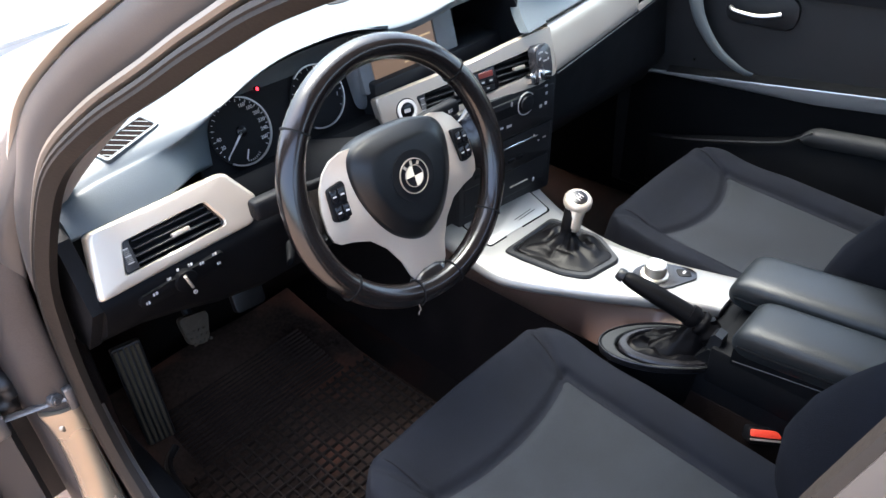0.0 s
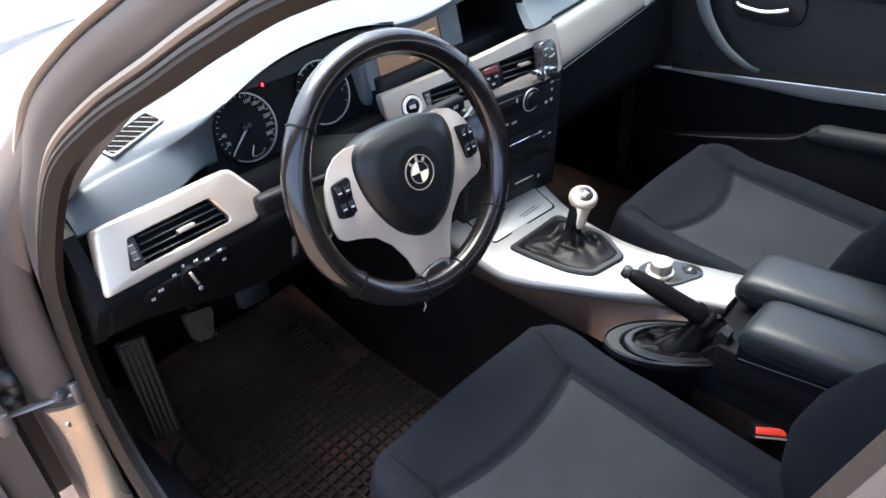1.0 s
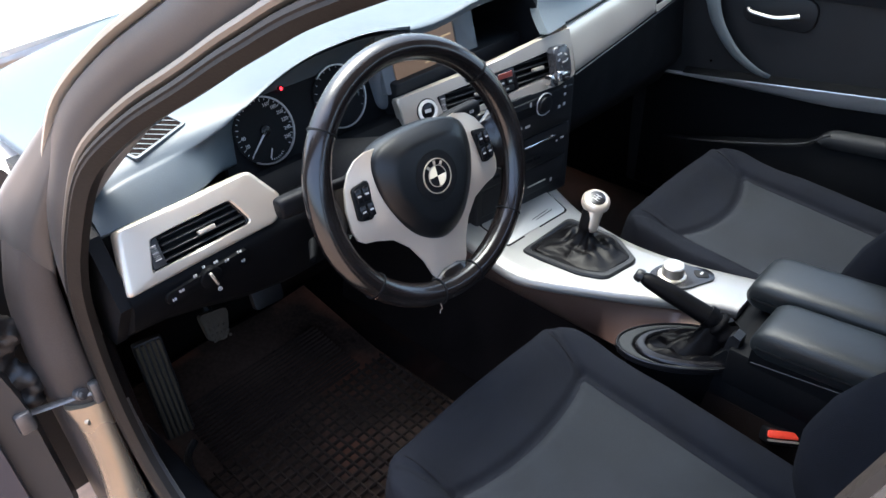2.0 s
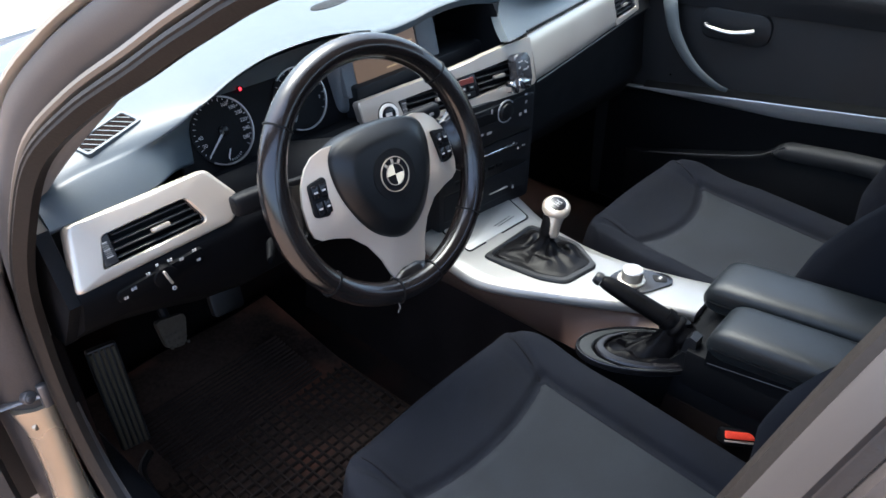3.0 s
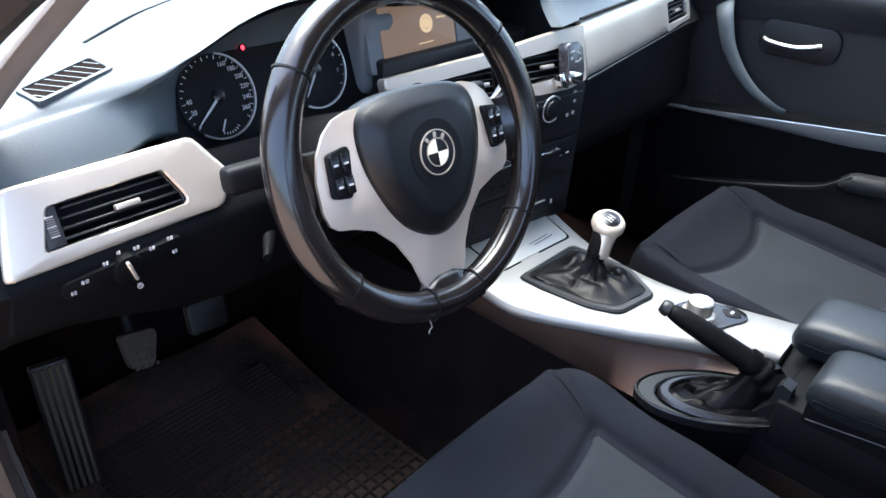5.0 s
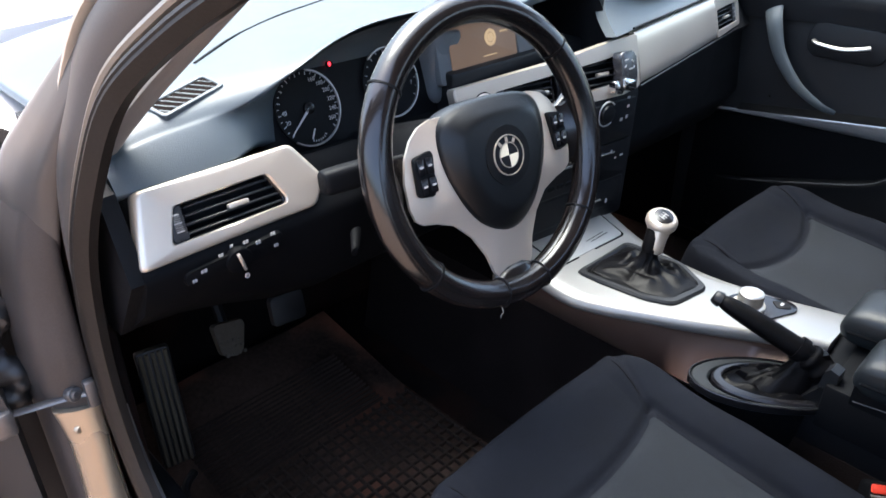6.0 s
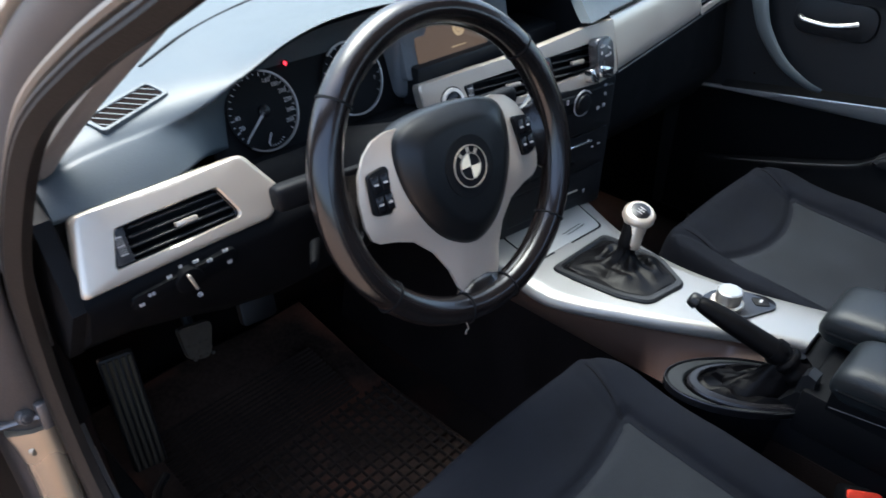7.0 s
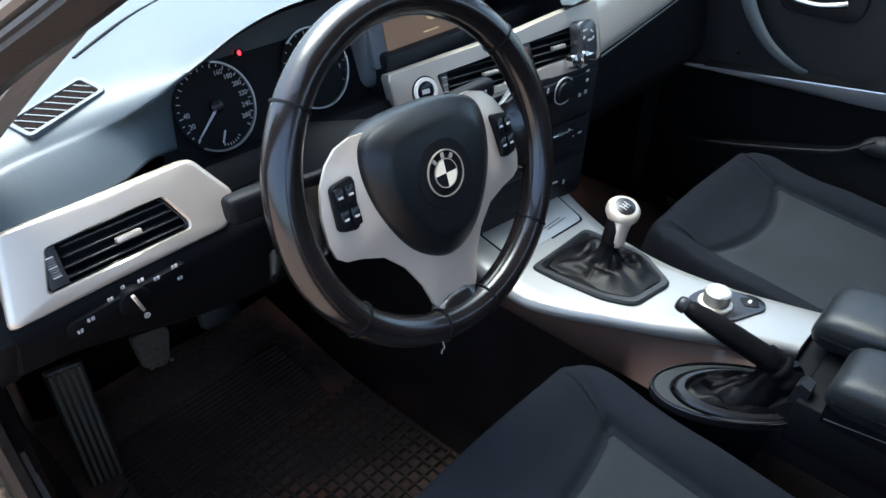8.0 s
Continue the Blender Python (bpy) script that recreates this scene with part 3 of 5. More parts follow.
trim_d = wpart("driver_trim", framed(D_OUT, D_IN, 0.02, FACE_D, 160, 0.002, 0.008), SILVER, dash, "satin silver trim panel round the driver vent")


RIDGE = material("grey_ridged_plastic", (0.12, 0.12, 0.12), 0.45)


def vent(name, outline, m, rows, slant=0.0, tab=0.5, wheel=True, wheel_left=True, lab=""):
    """An air vent in a dark box: slats, a silver tab and a thumb wheel."""
    xs, ys = [p[0] for p in outline], [p[1] for p in outline]
    x0, x1, y0, y1 = min(xs), max(xs), min(ys), max(ys)
    top = thing(name, m @ Vector(((x0 + x1) / 2, (y0 + y1) / 2, -0.02)), lab, "air vent")
    wpart("housing", framed(outline, [((p[0] - (x0 + x1) / 2) * 0.96 + (x0 + x1) / 2, (p[1] - (y0 + y1) / 2) * 0.93 + (y0 + y1) / 2) for p in outline], 0.03, m @ pose(0, 0, -0.003), 64, 0.001), GLOSS, top)
    wpart("duct", prism(outline, 0.01, m @ pose(0, 0, -0.024), 0), DARK, top)
    w = x1 - x0
    a = x0 + (0.16 * w if wheel and wheel_left else 0.02 * w)
    b = x1 - (0.16 * w if wheel and not wheel_left else 0.02 * w)
    for i in range(rows):
        f = (i + 0.7) / (rows + 0.4)
        y = y0 + (y1 - y0) * f
        sl = slant * (f - 0.5)
        bmx = rbox((a + sl, y - 0.0011, -0.016), (b + sl * 0.4, y + 0.0011, -0.004), 0.0008, 1)
        bmx.transform(m @ pose(0, 0, 0))
        wpart("slat", bmx, CONSOLE, top)
    y = y0 + (y1 - y0) * 0.48
    xm = a + (b - a) * tab
    bmx = rbox((xm - 0.013, y - 0.003, -0.006), (xm + 0.013, y + 0.003, 0.002), 0.0015, 2)
    bmx.transform(m)
    wpart("tab", bmx, SILVER, top, "bright silver vent tab")
    if wheel:
        xc = x0 + 0.085 * w if wheel_left else x1 - 0.085 * w
        plate = prism([(xc - 0.065 * w, y0 + 0.002), (xc + 0.055 * w, y0 + 0.002), (xc + 0.065 * w, y1 - 0.002), (xc - 0.05 * w, y1 - 0.002)], 0.015, m @ pose(0, 0, -0.003), 0.001)
        wpart("wheel_plate", plate, CONSOLE, top)
        for k in range(9):
            yk = y0 + (y1 - y0) * (0.28 + 0.055 * k)
            bmx = rbox((xc - 0.004, yk - 0.0006, -0.006), (xc + 0.004, yk + 0.0006, 0.0005), 0.0003, 1)
            bmx.transform(m)
            wpart("ridge", bmx, RIDGE if k % 4 else WHITE, top)
    return top


vent("driver_vent", D_IN, FACE_D, 4, 0.012, 0.52, True, True, "black slatted air vent in the silver driver trim")

# centre silver strip: left piece with start button, vents, then passenger strip
C_OUT = rounded_poly([(-0.257, 0.028), (-0.252, -0.030), (-0.10, -0.039), (0.09, -0.036), (0.131, -0.0265), (0.132, 0.0610), (0.08, 0.0575), (-0.045, 0.0425)], 0.003)
C_IN = rounded_poly([(-0.181, 0.0125), (-0.171, -0.026), (-0.06, -0.0235), (0.070, -0.0135), (0.078, -0.012), (0.079, 0.031), (0.03, 0.0265), (-0.05, 0.0205)], 0.003)
wpart("centre_trim", framed(C_OUT, C_IN, 0.02, FACE_C, 140), SILVER, dash, "satin silver centre trim round the vents")


def strip_p(u, v):
    """The straight passenger strip, leaning back a little, with its edges rolled away."""
    x = 0.130 + 0.395 * u
    zb, zt = 0.8255 - 0.0015 * math.sin(math.pi * u) + 0.002 * u, 0.9105 - 0.004 * u
    z = zb + (zt - zb) * v
    return x, 0.1395 + 0.146 * (x - 0.130) + 0.3 * (z - 0.85) + 0.006 * (2 * v - 1) ** 6, z


wpart("passenger_trim", sheet(strip_p, 40, 14, (0, 0.012, 0)), SILVER, dash, "long satin silver strip in front of the passenger", 50)
FACE_P = axes((0.594, 0.2107, 0.862), (1, 0.146, 0), (0, 0.30, 1))
wpart("end_trim", framed(rounded_poly([(0.082, 0.040), (-0.070, 0.0465), (-0.070, -0.036), (0.078, -0.031)], 0.007), rounded_poly([(0.062, 0.021), (-0.061, 0.021), (-0.061, -0.021), (0.060, -0.021)], 0.004), 0.02, FACE_P, 96), SILVER, dash)
wpart("strip_groove", tube([(x, 0.1395 + 0.146 * (x - 0.130) + 0.0235, 0.9160 - 0.004 * (x - 0.13) / 0.395) for x in (0.13, 0.25, 0.4, 0.55, 0.66)], 0.0022, 20, 6), DARK, dash)
wpart("strip_underside", tube([(x, 0.1395 + 0.146 * (x - 0.130) - 0.0055, 0.8225 + 0.002 * (x - 0.13) / 0.395) for x in (0.13, 0.25, 0.4, 0.55, 0.66)], 0.0016, 20, 6), CONSOLE, dash)
vent("passenger_vent", rounded(0.121, 0.041, 0.004), FACE_P, 4, 0, 0.55, True, False, "small black air vent at the end of the passenger strip")
vent("centre_vent", [(-0.180, 0.0120), (-0.170, -0.0255), (-0.064, -0.0235), (-0.066, 0.0190)], FACE_C, 4, 0, 0.75, True, True, "black slatted centre air vent behind the steering wheel")
vent("centre_vent", [(-0.011, 0.0225), (-0.005, -0.0180), (0.077, -0.0120), (0.078, 0.0305)], FACE_C, 4, 0, 0.62, False, True, "black slatted centre air vent with a clip on it")


# ---------------------------------------------------------------- instruments
FACE_G = axes((0, 0.28, 0.88), (1, 0, 0), (0, 0.35, 1))
KG = math.sqrt(1 + 0.35 ** 2)


def fg(x, z):
    return x, (z - 0.88) * KG


RING = material("satin_gauge_ring", (0.40, 0.385, 0.37), 0.3, 0.8, 0.03)
cluster = thing("instrument_cluster", (-0.39, 0.30, 0.82), "dark instrument cluster with two round silver-ringed gauges", "instrument cluster")
wpart("backing", prism(rounded_poly([fg(-0.55, 0.81), fg(-0.23, 0.81), fg(-0.245, 0.94), fg(-0.30, 0.968), fg(-0.44, 0.962), fg(-0.53, 0.92)], 0.02), 0.01, FACE_G @ pose(0, 0, -0.006), 0), DARK, cluster)


def gauge(cx, cz, r, marks, a_start, a_step, numbers, needle, arc):
    c = fg(cx, cz)
    m = FACE_G @ pose(c[0], c[1], 0)
    dial = wpart("dial", disc(r, 0.004, m @ pose(0, 0, -0.001), 48), DARK, cluster)
    part("gauge_ring", ringplate(r + 0.001, r - 0.0012, 0.004, m @ pose(0, 0, 0.002), 64, *arc), RING, dial, "thin silver gauge ring")
    for k in range(marks):
        a = a_start + a_step * k
        long = k % 2 == 0
        b = rbox((r * (0.86 if long else 0.90), -0.0005, 0), (r * 0.95, 0.0005, 0.0008), 0)
        b.transform(m @ pose(0, 0, 0, 0, 0, a))
        part("mark", b, WHITE, dial)
    for txt, a, rr in numbers:
        p = m @ Vector((rr * r * math.cos(radians(a)), rr * r * math.sin(radians(a)), 0.0006))
        lettering("number", txt, 0.0078, axes(p, (1, 0, 0), (0, 0.35, 1)), WHITE, dial)
    a, l0, l1 = needle
    nb = prism([(l0 * r, -0.0016), (l1 * r, -0.0006), (l1 * r, 0.0006), (l0 * r, 0.0016)], 0.001, m @ pose(0, 0, 0.004, 0, 0, a), 0)
    part("needle", nb, WHITE, dial)
    hub = disc(0.008, 0.005, m @ pose(0, 0, 0.004), 24)
    part("hub", hub, GLOSS, dial)
    return dial, m


speed, gm = gauge(-0.466, 0.886, 0.050, 27, 222, -10.2, [("20", 199, 0.76), ("40", 179, 0.76)] + [(str(160 + 20 * k), 66 - 19.5 * k, 0.77) for k in range(6)], (219, 0.05, 0.93), (-128, 78))
b = rbox((0.002, -0.0009, 0), (0.017, 0.0009, 0.001), 0)
b.transform(gm @ pose(0.001, -0.026, 0.002, 0, 0, 240))
part("fuel_needle", b, WHITE, speed)
for k in range(7):
    a = 245 + 12 * k
    b = rbox((0.017, -0.0004, 0), (0.020, 0.0004, 0.001), 0)
    b.transform(gm @ pose(0.002, -0.026, 0.001, 0, 0, a))
    part("fuel_mark", b, WHITE, speed)
rev, rm = gauge(-0.318, 0.890, 0.050, 17, 222, -16, [("6", 22, 0.74), ("7", -12, 0.74)], (232, 0.05, 0.8), (-120, 130))
red = glow("red_tell_tale", (1.0, 0.03, 0.05), 0.55)
wpart("warning_lamp", disc(0.003, 0.002, FACE_G @ pose(*fg(-0.417, 0.932), 0.002), 16, 0), red, cluster, "small lit red warning lamp")
# added collar that keeps the lamp's red light off the hood
wpart("lamp_light_collar", ringplate(0.0045, 0.0032, 0.005, FACE_G @ pose(*fg(-0.417, 0.932), 0.004)), DARK, cluster)
wpart("lower_ledge", prism(rounded_poly([fg(-0.54, 0.800), fg(-0.24, 0.800), fg(-0.245, 0.826), fg(-0.53, 0.832)], 0.006), 0.006, FACE_G @ pose(0, 0, 0.012, -25), 0.002), DOOR, cluster)

# ---------------------------------------------------------------- navigation screen
screen = thing("display_screen", (-0.10, 0.29, 0.90), "amber lit navigation screen under its own dash hood", "screen")
FACE_S = axes((-0.115, 0.262, 0.925), (1, 0, 0), (0, 0.25, 1))
wpart("bezel", prism(rounded(0.232, 0.096, 0.006), 0.012, FACE_S @ pose(-0.014, -0.004, -0.002), 0.002), GREYPLATE, screen, "matt grey bezel")
face = wpart("panel", prism(rounded(0.150, 0.068, 0.003), 0.002, FACE_S @ pose(-0.03, 0, 0.001), 0.0005), glow("amber_screen", (0.40, 0.25, 0.16), 0.042), screen, "amber screen picture")
amber = glow("bright_amber_symbol", (0.9, 0.62, 0.34), 0.08)
part("symbol", ringplate(0.013, 0.008, 0.001, FACE_S @ pose(-0.015, 0.002, 0.002)), amber, face)
part("symbol_core", disc(0.007, 0.001, FACE_S @ pose(-0.015, 0.002, 0.002), 24, 0), amber, face)
b = rbox((0.008, 0.006, 0.0005), (0.036, 0.0085, 0.002), 0)
b.transform(FACE_S)
part("text_bar", b, amber, face)
b = rbox((-0.035, -0.025, 0.0005), (-0.005, -0.0235, 0.002), 0)
b.transform(FACE_S)
part("text_bar", b, amber, face)
wpart("side_plate", prism(rounded(0.050, 0.074, 0.004), 0.006, FACE_S @ pose(0.073, -0.002, 0.002), 0.002), GREYPLATE, screen, "plain grey plate beside the screen picture")

# ---------------------------------------------------------------- start button, hazard switches, climate panel, radio
WHITERING = material("bright_satin_ring", (0.85, 0.82, 0.76), 0.3, 0.2, 0.03)
start = thing("start_button", FACE_C @ Vector((-0.205, -0.004, 0)), "round black start button in a bright chrome ring", "button")
wpart("ring", ringplate(0.0185, 0.0138, 0.008, FACE_C @ pose(-0.205, -0.004, 0.004)), WHITERING, start, "bright silver ring")
wpart("gap", ringplate(0.0205, 0.0186, 0.004, FACE_C @ pose(-0.205, -0.004, 0.0008)), DARK, start)
wpart("cap", disc(0.0143, 0.006, FACE_C @ pose(-0.205, -0.004, 0.0025), 32, 0.002), GLOSS, start)
b = rbox((-0.006, -0.003, 0), (0.006, 0.003, 0.0006), 0)
b.transform(FACE_C @ pose(-0.205, -0.004, 0.0026))
wpart("mark", b, WHITE, start)
hz = thing("hazard_switch_panel", FACE_C @ Vector((-0.033, 0.0, 0)), "small black switch panel with a red hazard button", "switch panel")
wpart("plate", prism([(-0.060, 0.0195), (-0.056, -0.0225), (-0.0075, -0.0185), (-0.0135, 0.0225)], 0.012, FACE_C, 0.002), GLOSS, hz)
REDPL = material("dull_red_button", (0.13, 0.022, 0.015), 0.4)
for k, (w, z, mt) in enumerate(((0.032, 0.0125, REDPL), (0.014, 0.0005, DARK), (0.014, 0.0005, DARK), (0.032, -0.0115, DARK))):
    dx = (-0.009 if k == 1 else 0.009 if k == 2 else 0)
    b = rbox((-w / 2, -0.005, 0), (w / 2, 0.005, 0.002), 0.001, 1)
    b.transform(FACE_C @ pose(-0.034 + dx, z, 0))
    bt = wpart("button", b, mt, hz)
    b = rbox((-0.003, -0.0015, 0.0015), (0.003, 0.0015, 0.0024), 0)
    b.transform(FACE_C @ pose(-0.034 + dx, z, 0))
    part("symbol", b, WHITE if k != 0 else REDPL, bt)

stack = thing("centre_stack", (0.02, 0.18, 0.58), "black centre stack with climate controls and radio", "centre stack")
FACE_K = axes((0.015, 0.149, 0.70), (1, -0.12, 0), (0, -0.02, 1))
wpart("body", rbox((-0.115, 0.172, 0.55), (0.138, 0.40, 0.81), 0.008), STACK, stack)
wpart("frame", prism(rounded(0.252, 0.245, 0.008), 0.03, FACE_K @ pose(-0.006, -0.005, -0.004), 0.004), STACK, stack)
wpart("climate_panel", prism(rounded(0.236, 0.075, 0.006), 0.014, FACE_K @ pose(-0.006, 0.068, 0.0), 0.003), STACK, stack)
wpart("radio_panel", prism(rounded(0.232, 0.070, 0.005), 0.014, FACE_K @ pose(-0.006, -0.007, -0.001), 0.003), STACK, stack)
wpart("storage_flap", prism(rounded(0.228, 0.058, 0.005), 0.014, FACE_K @ pose(-0.006, -0.074, -0.002), 0.003), STACK, stack)
kx, ky = 0.033, 0.088
knob = wpart("fan_knob", disc(0.0165, 0.008, FACE_K @ pose(kx, ky, 0.006), 32, 0.003), STACK, stack)
part("knob_ring", ringplate(0.0225, 0.0205, 0.003, FACE_K @ pose(kx, ky, 0.0015), 40, 40, 310), WHITE, knob)
for i, (x, y, w, h) in enumerate(((-0.005, 0.098, 0.004, 0.010), (-0.03, 0.058, 0.009, 0.004), (-0.052, 0.058, 0.007, 0.004), (-0.075, 0.058, 0.006, 0.005), (-0.01, 0.056, 0.012, 0.005), (0.086, 0.108, 0.007, 0.004),
                                  (0.088, 0.092, 0.005, 0.005), (0.088, 0.072, 0.006, 0.006), (0.074, 0.070, 0.006, 0.006), (0.06, 0.012, 0.004, 0.006), (0.09, -0.001, 0.008, 0.003), (0.074, -0.003, 0.004, 0.003), (0.066, -0.088, 0.005, 0.008))):
    b = rbox((x - w / 2, y - h / 2, 0), (x + w / 2, y + h / 2, 0.0008), 0)
    b.transform(FACE_K @ pose(0, 0, 0.0002))
    wpart("symbol", b, WHITE, stack)
b = rbox((-0.07, 0.062 + 0.012, -0.001), (0.012, 0.066 + 0.03, 0.001), 0.001, 1)
b.transform(FACE_K)
wpart("climate_display", b, DARK, stack)
b = rbox((-0.085, 0.008, -0.002), (0.07, 0.0115, 0.0012), 0.0005, 1)
b.transform(FACE_K)
wpart("disc_slot", b, CHROME, stack)
b = rbox((0.0, -0.083, -0.002), (0.05, -0.081, 0.0012), 0.0005, 1)
b.transform(FACE_K)
wpart("flap_grip", b, SILVER, stack)
for i in range(6):
    b = rbox((-0.095 + 0.022 * i, -0.026, -0.002), (-0.079 + 0.022 * i, -0.018, 0.001), 0.001, 1)
    b.transform(FACE_K)
    wpart("radio_button", b, DARK, stack)

GADGET = material("dull_gunmetal", (0.10, 0.10, 0.105), 0.26, 0.75, 0.10, 700, 0.05, 12)
clip = thing("vent_clip", FACE_C @ Vector((0.085, -0.03, 0.01)), "black and silver clip-on gadget on the air vent", "gadget")
mc = FACE_C @ pose(0.088, 0.001, 0.016, 0, 8, -6) @ Matrix.Diagonal((1.2, 1.05, 1.0, 1.0))
wpart("body", prism(rounded_poly([(-0.018, 0.032), (-0.014, -0.026), (0.014, -0.030), (0.021, -0.01), (0.016, 0.036)], 0.010), 0.018, mc, 0.004, 3), GADGET, clip, "dull metallic gadget body")
wpart("silver_end", prism(rounded_poly([(-0.013, -0.008), (-0.012, -0.026), (0.013, -0.028), (0.016, -0.012)], 0.005), 0.004, mc @ pose(0, 0, 0.003), 0.0015), CHROME, clip)
wpart("clamp", prism(rounded_poly([(-0.026, -0.012), (-0.026, -0.032), (-0.008, -0.034), (-0.010, -0.014)], 0.004), 0.014, mc @ pose(0, 0, -0.004), 0.002), CHROME, clip)
for x, y, w, a in ((-0.006, 0.020, 0.010, 15), (0.008, 0.018, 0.006, -30), (-0.008, 0.010, 0.005, 40), (0.004, 0.006, 0.009, 10), (0.011, 0.009, 0.004, 60)):
    b = rbox((-w / 2, -0.0012, 0), (w / 2, 0.0012, 0.0008), 0)
    b.transform(mc @ pose(x, y, 0.0002, 0, 0, a))
    wpart("mark", b, WHITE, clip)

# ---------------------------------------------------------------- demister vent, light switch
dem = thing("demister_vent", (-0.63, 0.285, 0.937), "slatted side-window demister vent in the dash top", "air vent")
FACE_T = axes(Vector(on_top(-0.630, 0.289)) + Vector((0, 0, 0.0002)), Vector(on_top(-0.590, 0.298)) - Vector(on_top(-0.670, 0.279)), Vector(on_top(-0.6365, 0.313)) - Vector(on_top(-0.6235, 0.265)))
wpart("rim", framed(rounded(0.092, 0.036, 0.005), rounded(0.082, 0.027, 0.003), 0.008, FACE_T @ pose(0, 0, 0.0022), 64, 0.0006), DASH, dem)
wpart("duct", prism(rounded(0.084, 0.029, 0.003), 0.004, FACE_T @ pose(0, 0, 0.0006), 0), TUNNEL, dem)
for i in range(8):
    x = -0.049 + 0.0115 * i
    x0, x1 = max(-0.040, x), min(0.040, x + 0.015)
    y0, y1 = 0.0125 - 0.025 * (x0 - x) / 0.015, 0.0125 - 0.025 * (x1 - x) / 0.015
    b = prism([(x0 - 0.0008, y0), (x1 - 0.0008, y1), (x1 + 0.0008, y1), (x0 + 0.0008, y0)], 0.001, FACE_T @ pose(0, 0, 0.0014), 0)
    wpart("slat", b, DASH, dem)
ls = thing("light_switch", (-0.655, 0.165, 0.785), "black rotary headlamp switch with white symbols", "switch")
FACE_L = axes((-0.655, 0.172, 0.782), (1, 0, 0), (0, -0.1, 1))
wpart("plate", prism(rounded_poly([(-0.065, 0.004), (-0.065, -0.014), (0.06, -0.014), (0.06, 0.012)], 0.006), 0.01, FACE_L @ pose(0, 0, 0.003), 0.002), DOOR, ls)
wpart("knob", disc(0.0165, 0.010, FACE_L @ pose(0, -0.004, 0.007), 32, 0.003), DOOR, ls)
b = rbox((-0.0018, -0.013, 0), (0.0018, 0.013, 0.005), 0.001, 1)
b.transform(FACE_L @ pose(0.001, -0.004, 0.006, 0, 0, 18))
wpart("pointer", b, SILVER, ls)
for x, y, w in ((-0.056, -0.008, 0.006), (-0.044, 0.0, 0.008), (-0.022, 0.012, 0.006), (-0.008, 0.019, 0.004), (0.010, 0.017, 0.007), (0.026, 0.010, 0.007), (0.046, 0.014, 0.007), (0.05, -0.004, 0.006), (0.008, -0.028, 0.004)):
    lamp = join(rbox((x - w * 0.40, y - 0.0022, 0.003), (x - w * 0.05, y + 0.0022, 0.0038), 0.0008, 1), *[rbox((x + w * 0.08, y + k * 0.0016 - 0.0004, 0.003), (x + w * 0.5, y + k * 0.0016 + 0.0004, 0.0038), 0) for k in (-1, 0, 1)])
    lamp.transform(FACE_L)
    wpart("symbol", lamp, WHITE, ls)
b = ringplate(0.0032, 0.0022, 0.001, FACE_L @ pose(0.009, -0.030, 0.004), 20)
wpart("symbol_ring", b, WHITE, ls)

# ---------------------------------------------------------------- steering wheel
WHEEL = pose(-0.4005, 0.010, 0.884, 90 - 20, 0, -3.5)
R, G = 0.1638, 0.0168
wheel = thing("steering_wheel", (-0.397, 0.05, 0.87), "black leather three-spoke steering wheel with silver spokes", "steering wheel")
rings = []
for i in range(96):
    a = 2 * math.pi * i / 96
    grip = 1.0 + 0.10 * max(0, math.cos(2 * a)) * (1 if math.sin(a) > -0.5 else 0.4)
    rings.append([((R + G * grip * math.cos(b)) * math.cos(a), (R + G * grip * math.cos(b)) * math.sin(a), G * 1.05 * math.sin(b)) for b in [2 * math.pi * j / 16 for j in range(16)]])
bm = loft(rings, True, False, True)
bm.transform(WHEEL)
rim = wpart("rim", bm, LEATHER, wheel, "worn glossy black leather rim")
for a in (142, 38, 258, 282, -40, 220):
    rs = [[((R + (G * 1.1 + 0.0003) * math.cos(b)) * math.cos(c), (R + (G * 1.1 + 0.0003) * math.cos(b)) * math.sin(c), (G * 1.1) * math.sin(b)) for b in [2 * math.pi * j / 16 for j in range(16)]] for c in (radians(a - 0.35), radians(a + 0.35))]
    bm = loft(rs)
    bm.transform(WHEEL)
    part("seam", bm, DARK, rim)
tp = [WHEEL @ Vector(p) for p in ((-0.040, -0.176, 0.004), (-0.041, -0.182, 0.006), (-0.0425, -0.185, 0.003), (-0.045, -0.188, 0.004))]
wpart("loose_thread", tube(tp, 0.0007, 12, 5), material("pale_thread", (0.25, 0.22, 0.18), 0.8), wheel, "loose pale thread")
half = [(0.0, 0.056), (0.078, 0.058), (0.096, 0.053), (0.110, 0.042), (0.122, 0.024), (0.129, 0.0), (0.130, -0.028), (0.126, -0.043), (0.117, -0.050), (0.100, -0.054), (0.075, -0.064), (0.054, -0.085), (0.039, -0.112), (0.032, -0.136), (0.027, -0.143), (0.0, -0.145)]
out = half + [(-x, y) for x, y in half[-2:0:-1]]


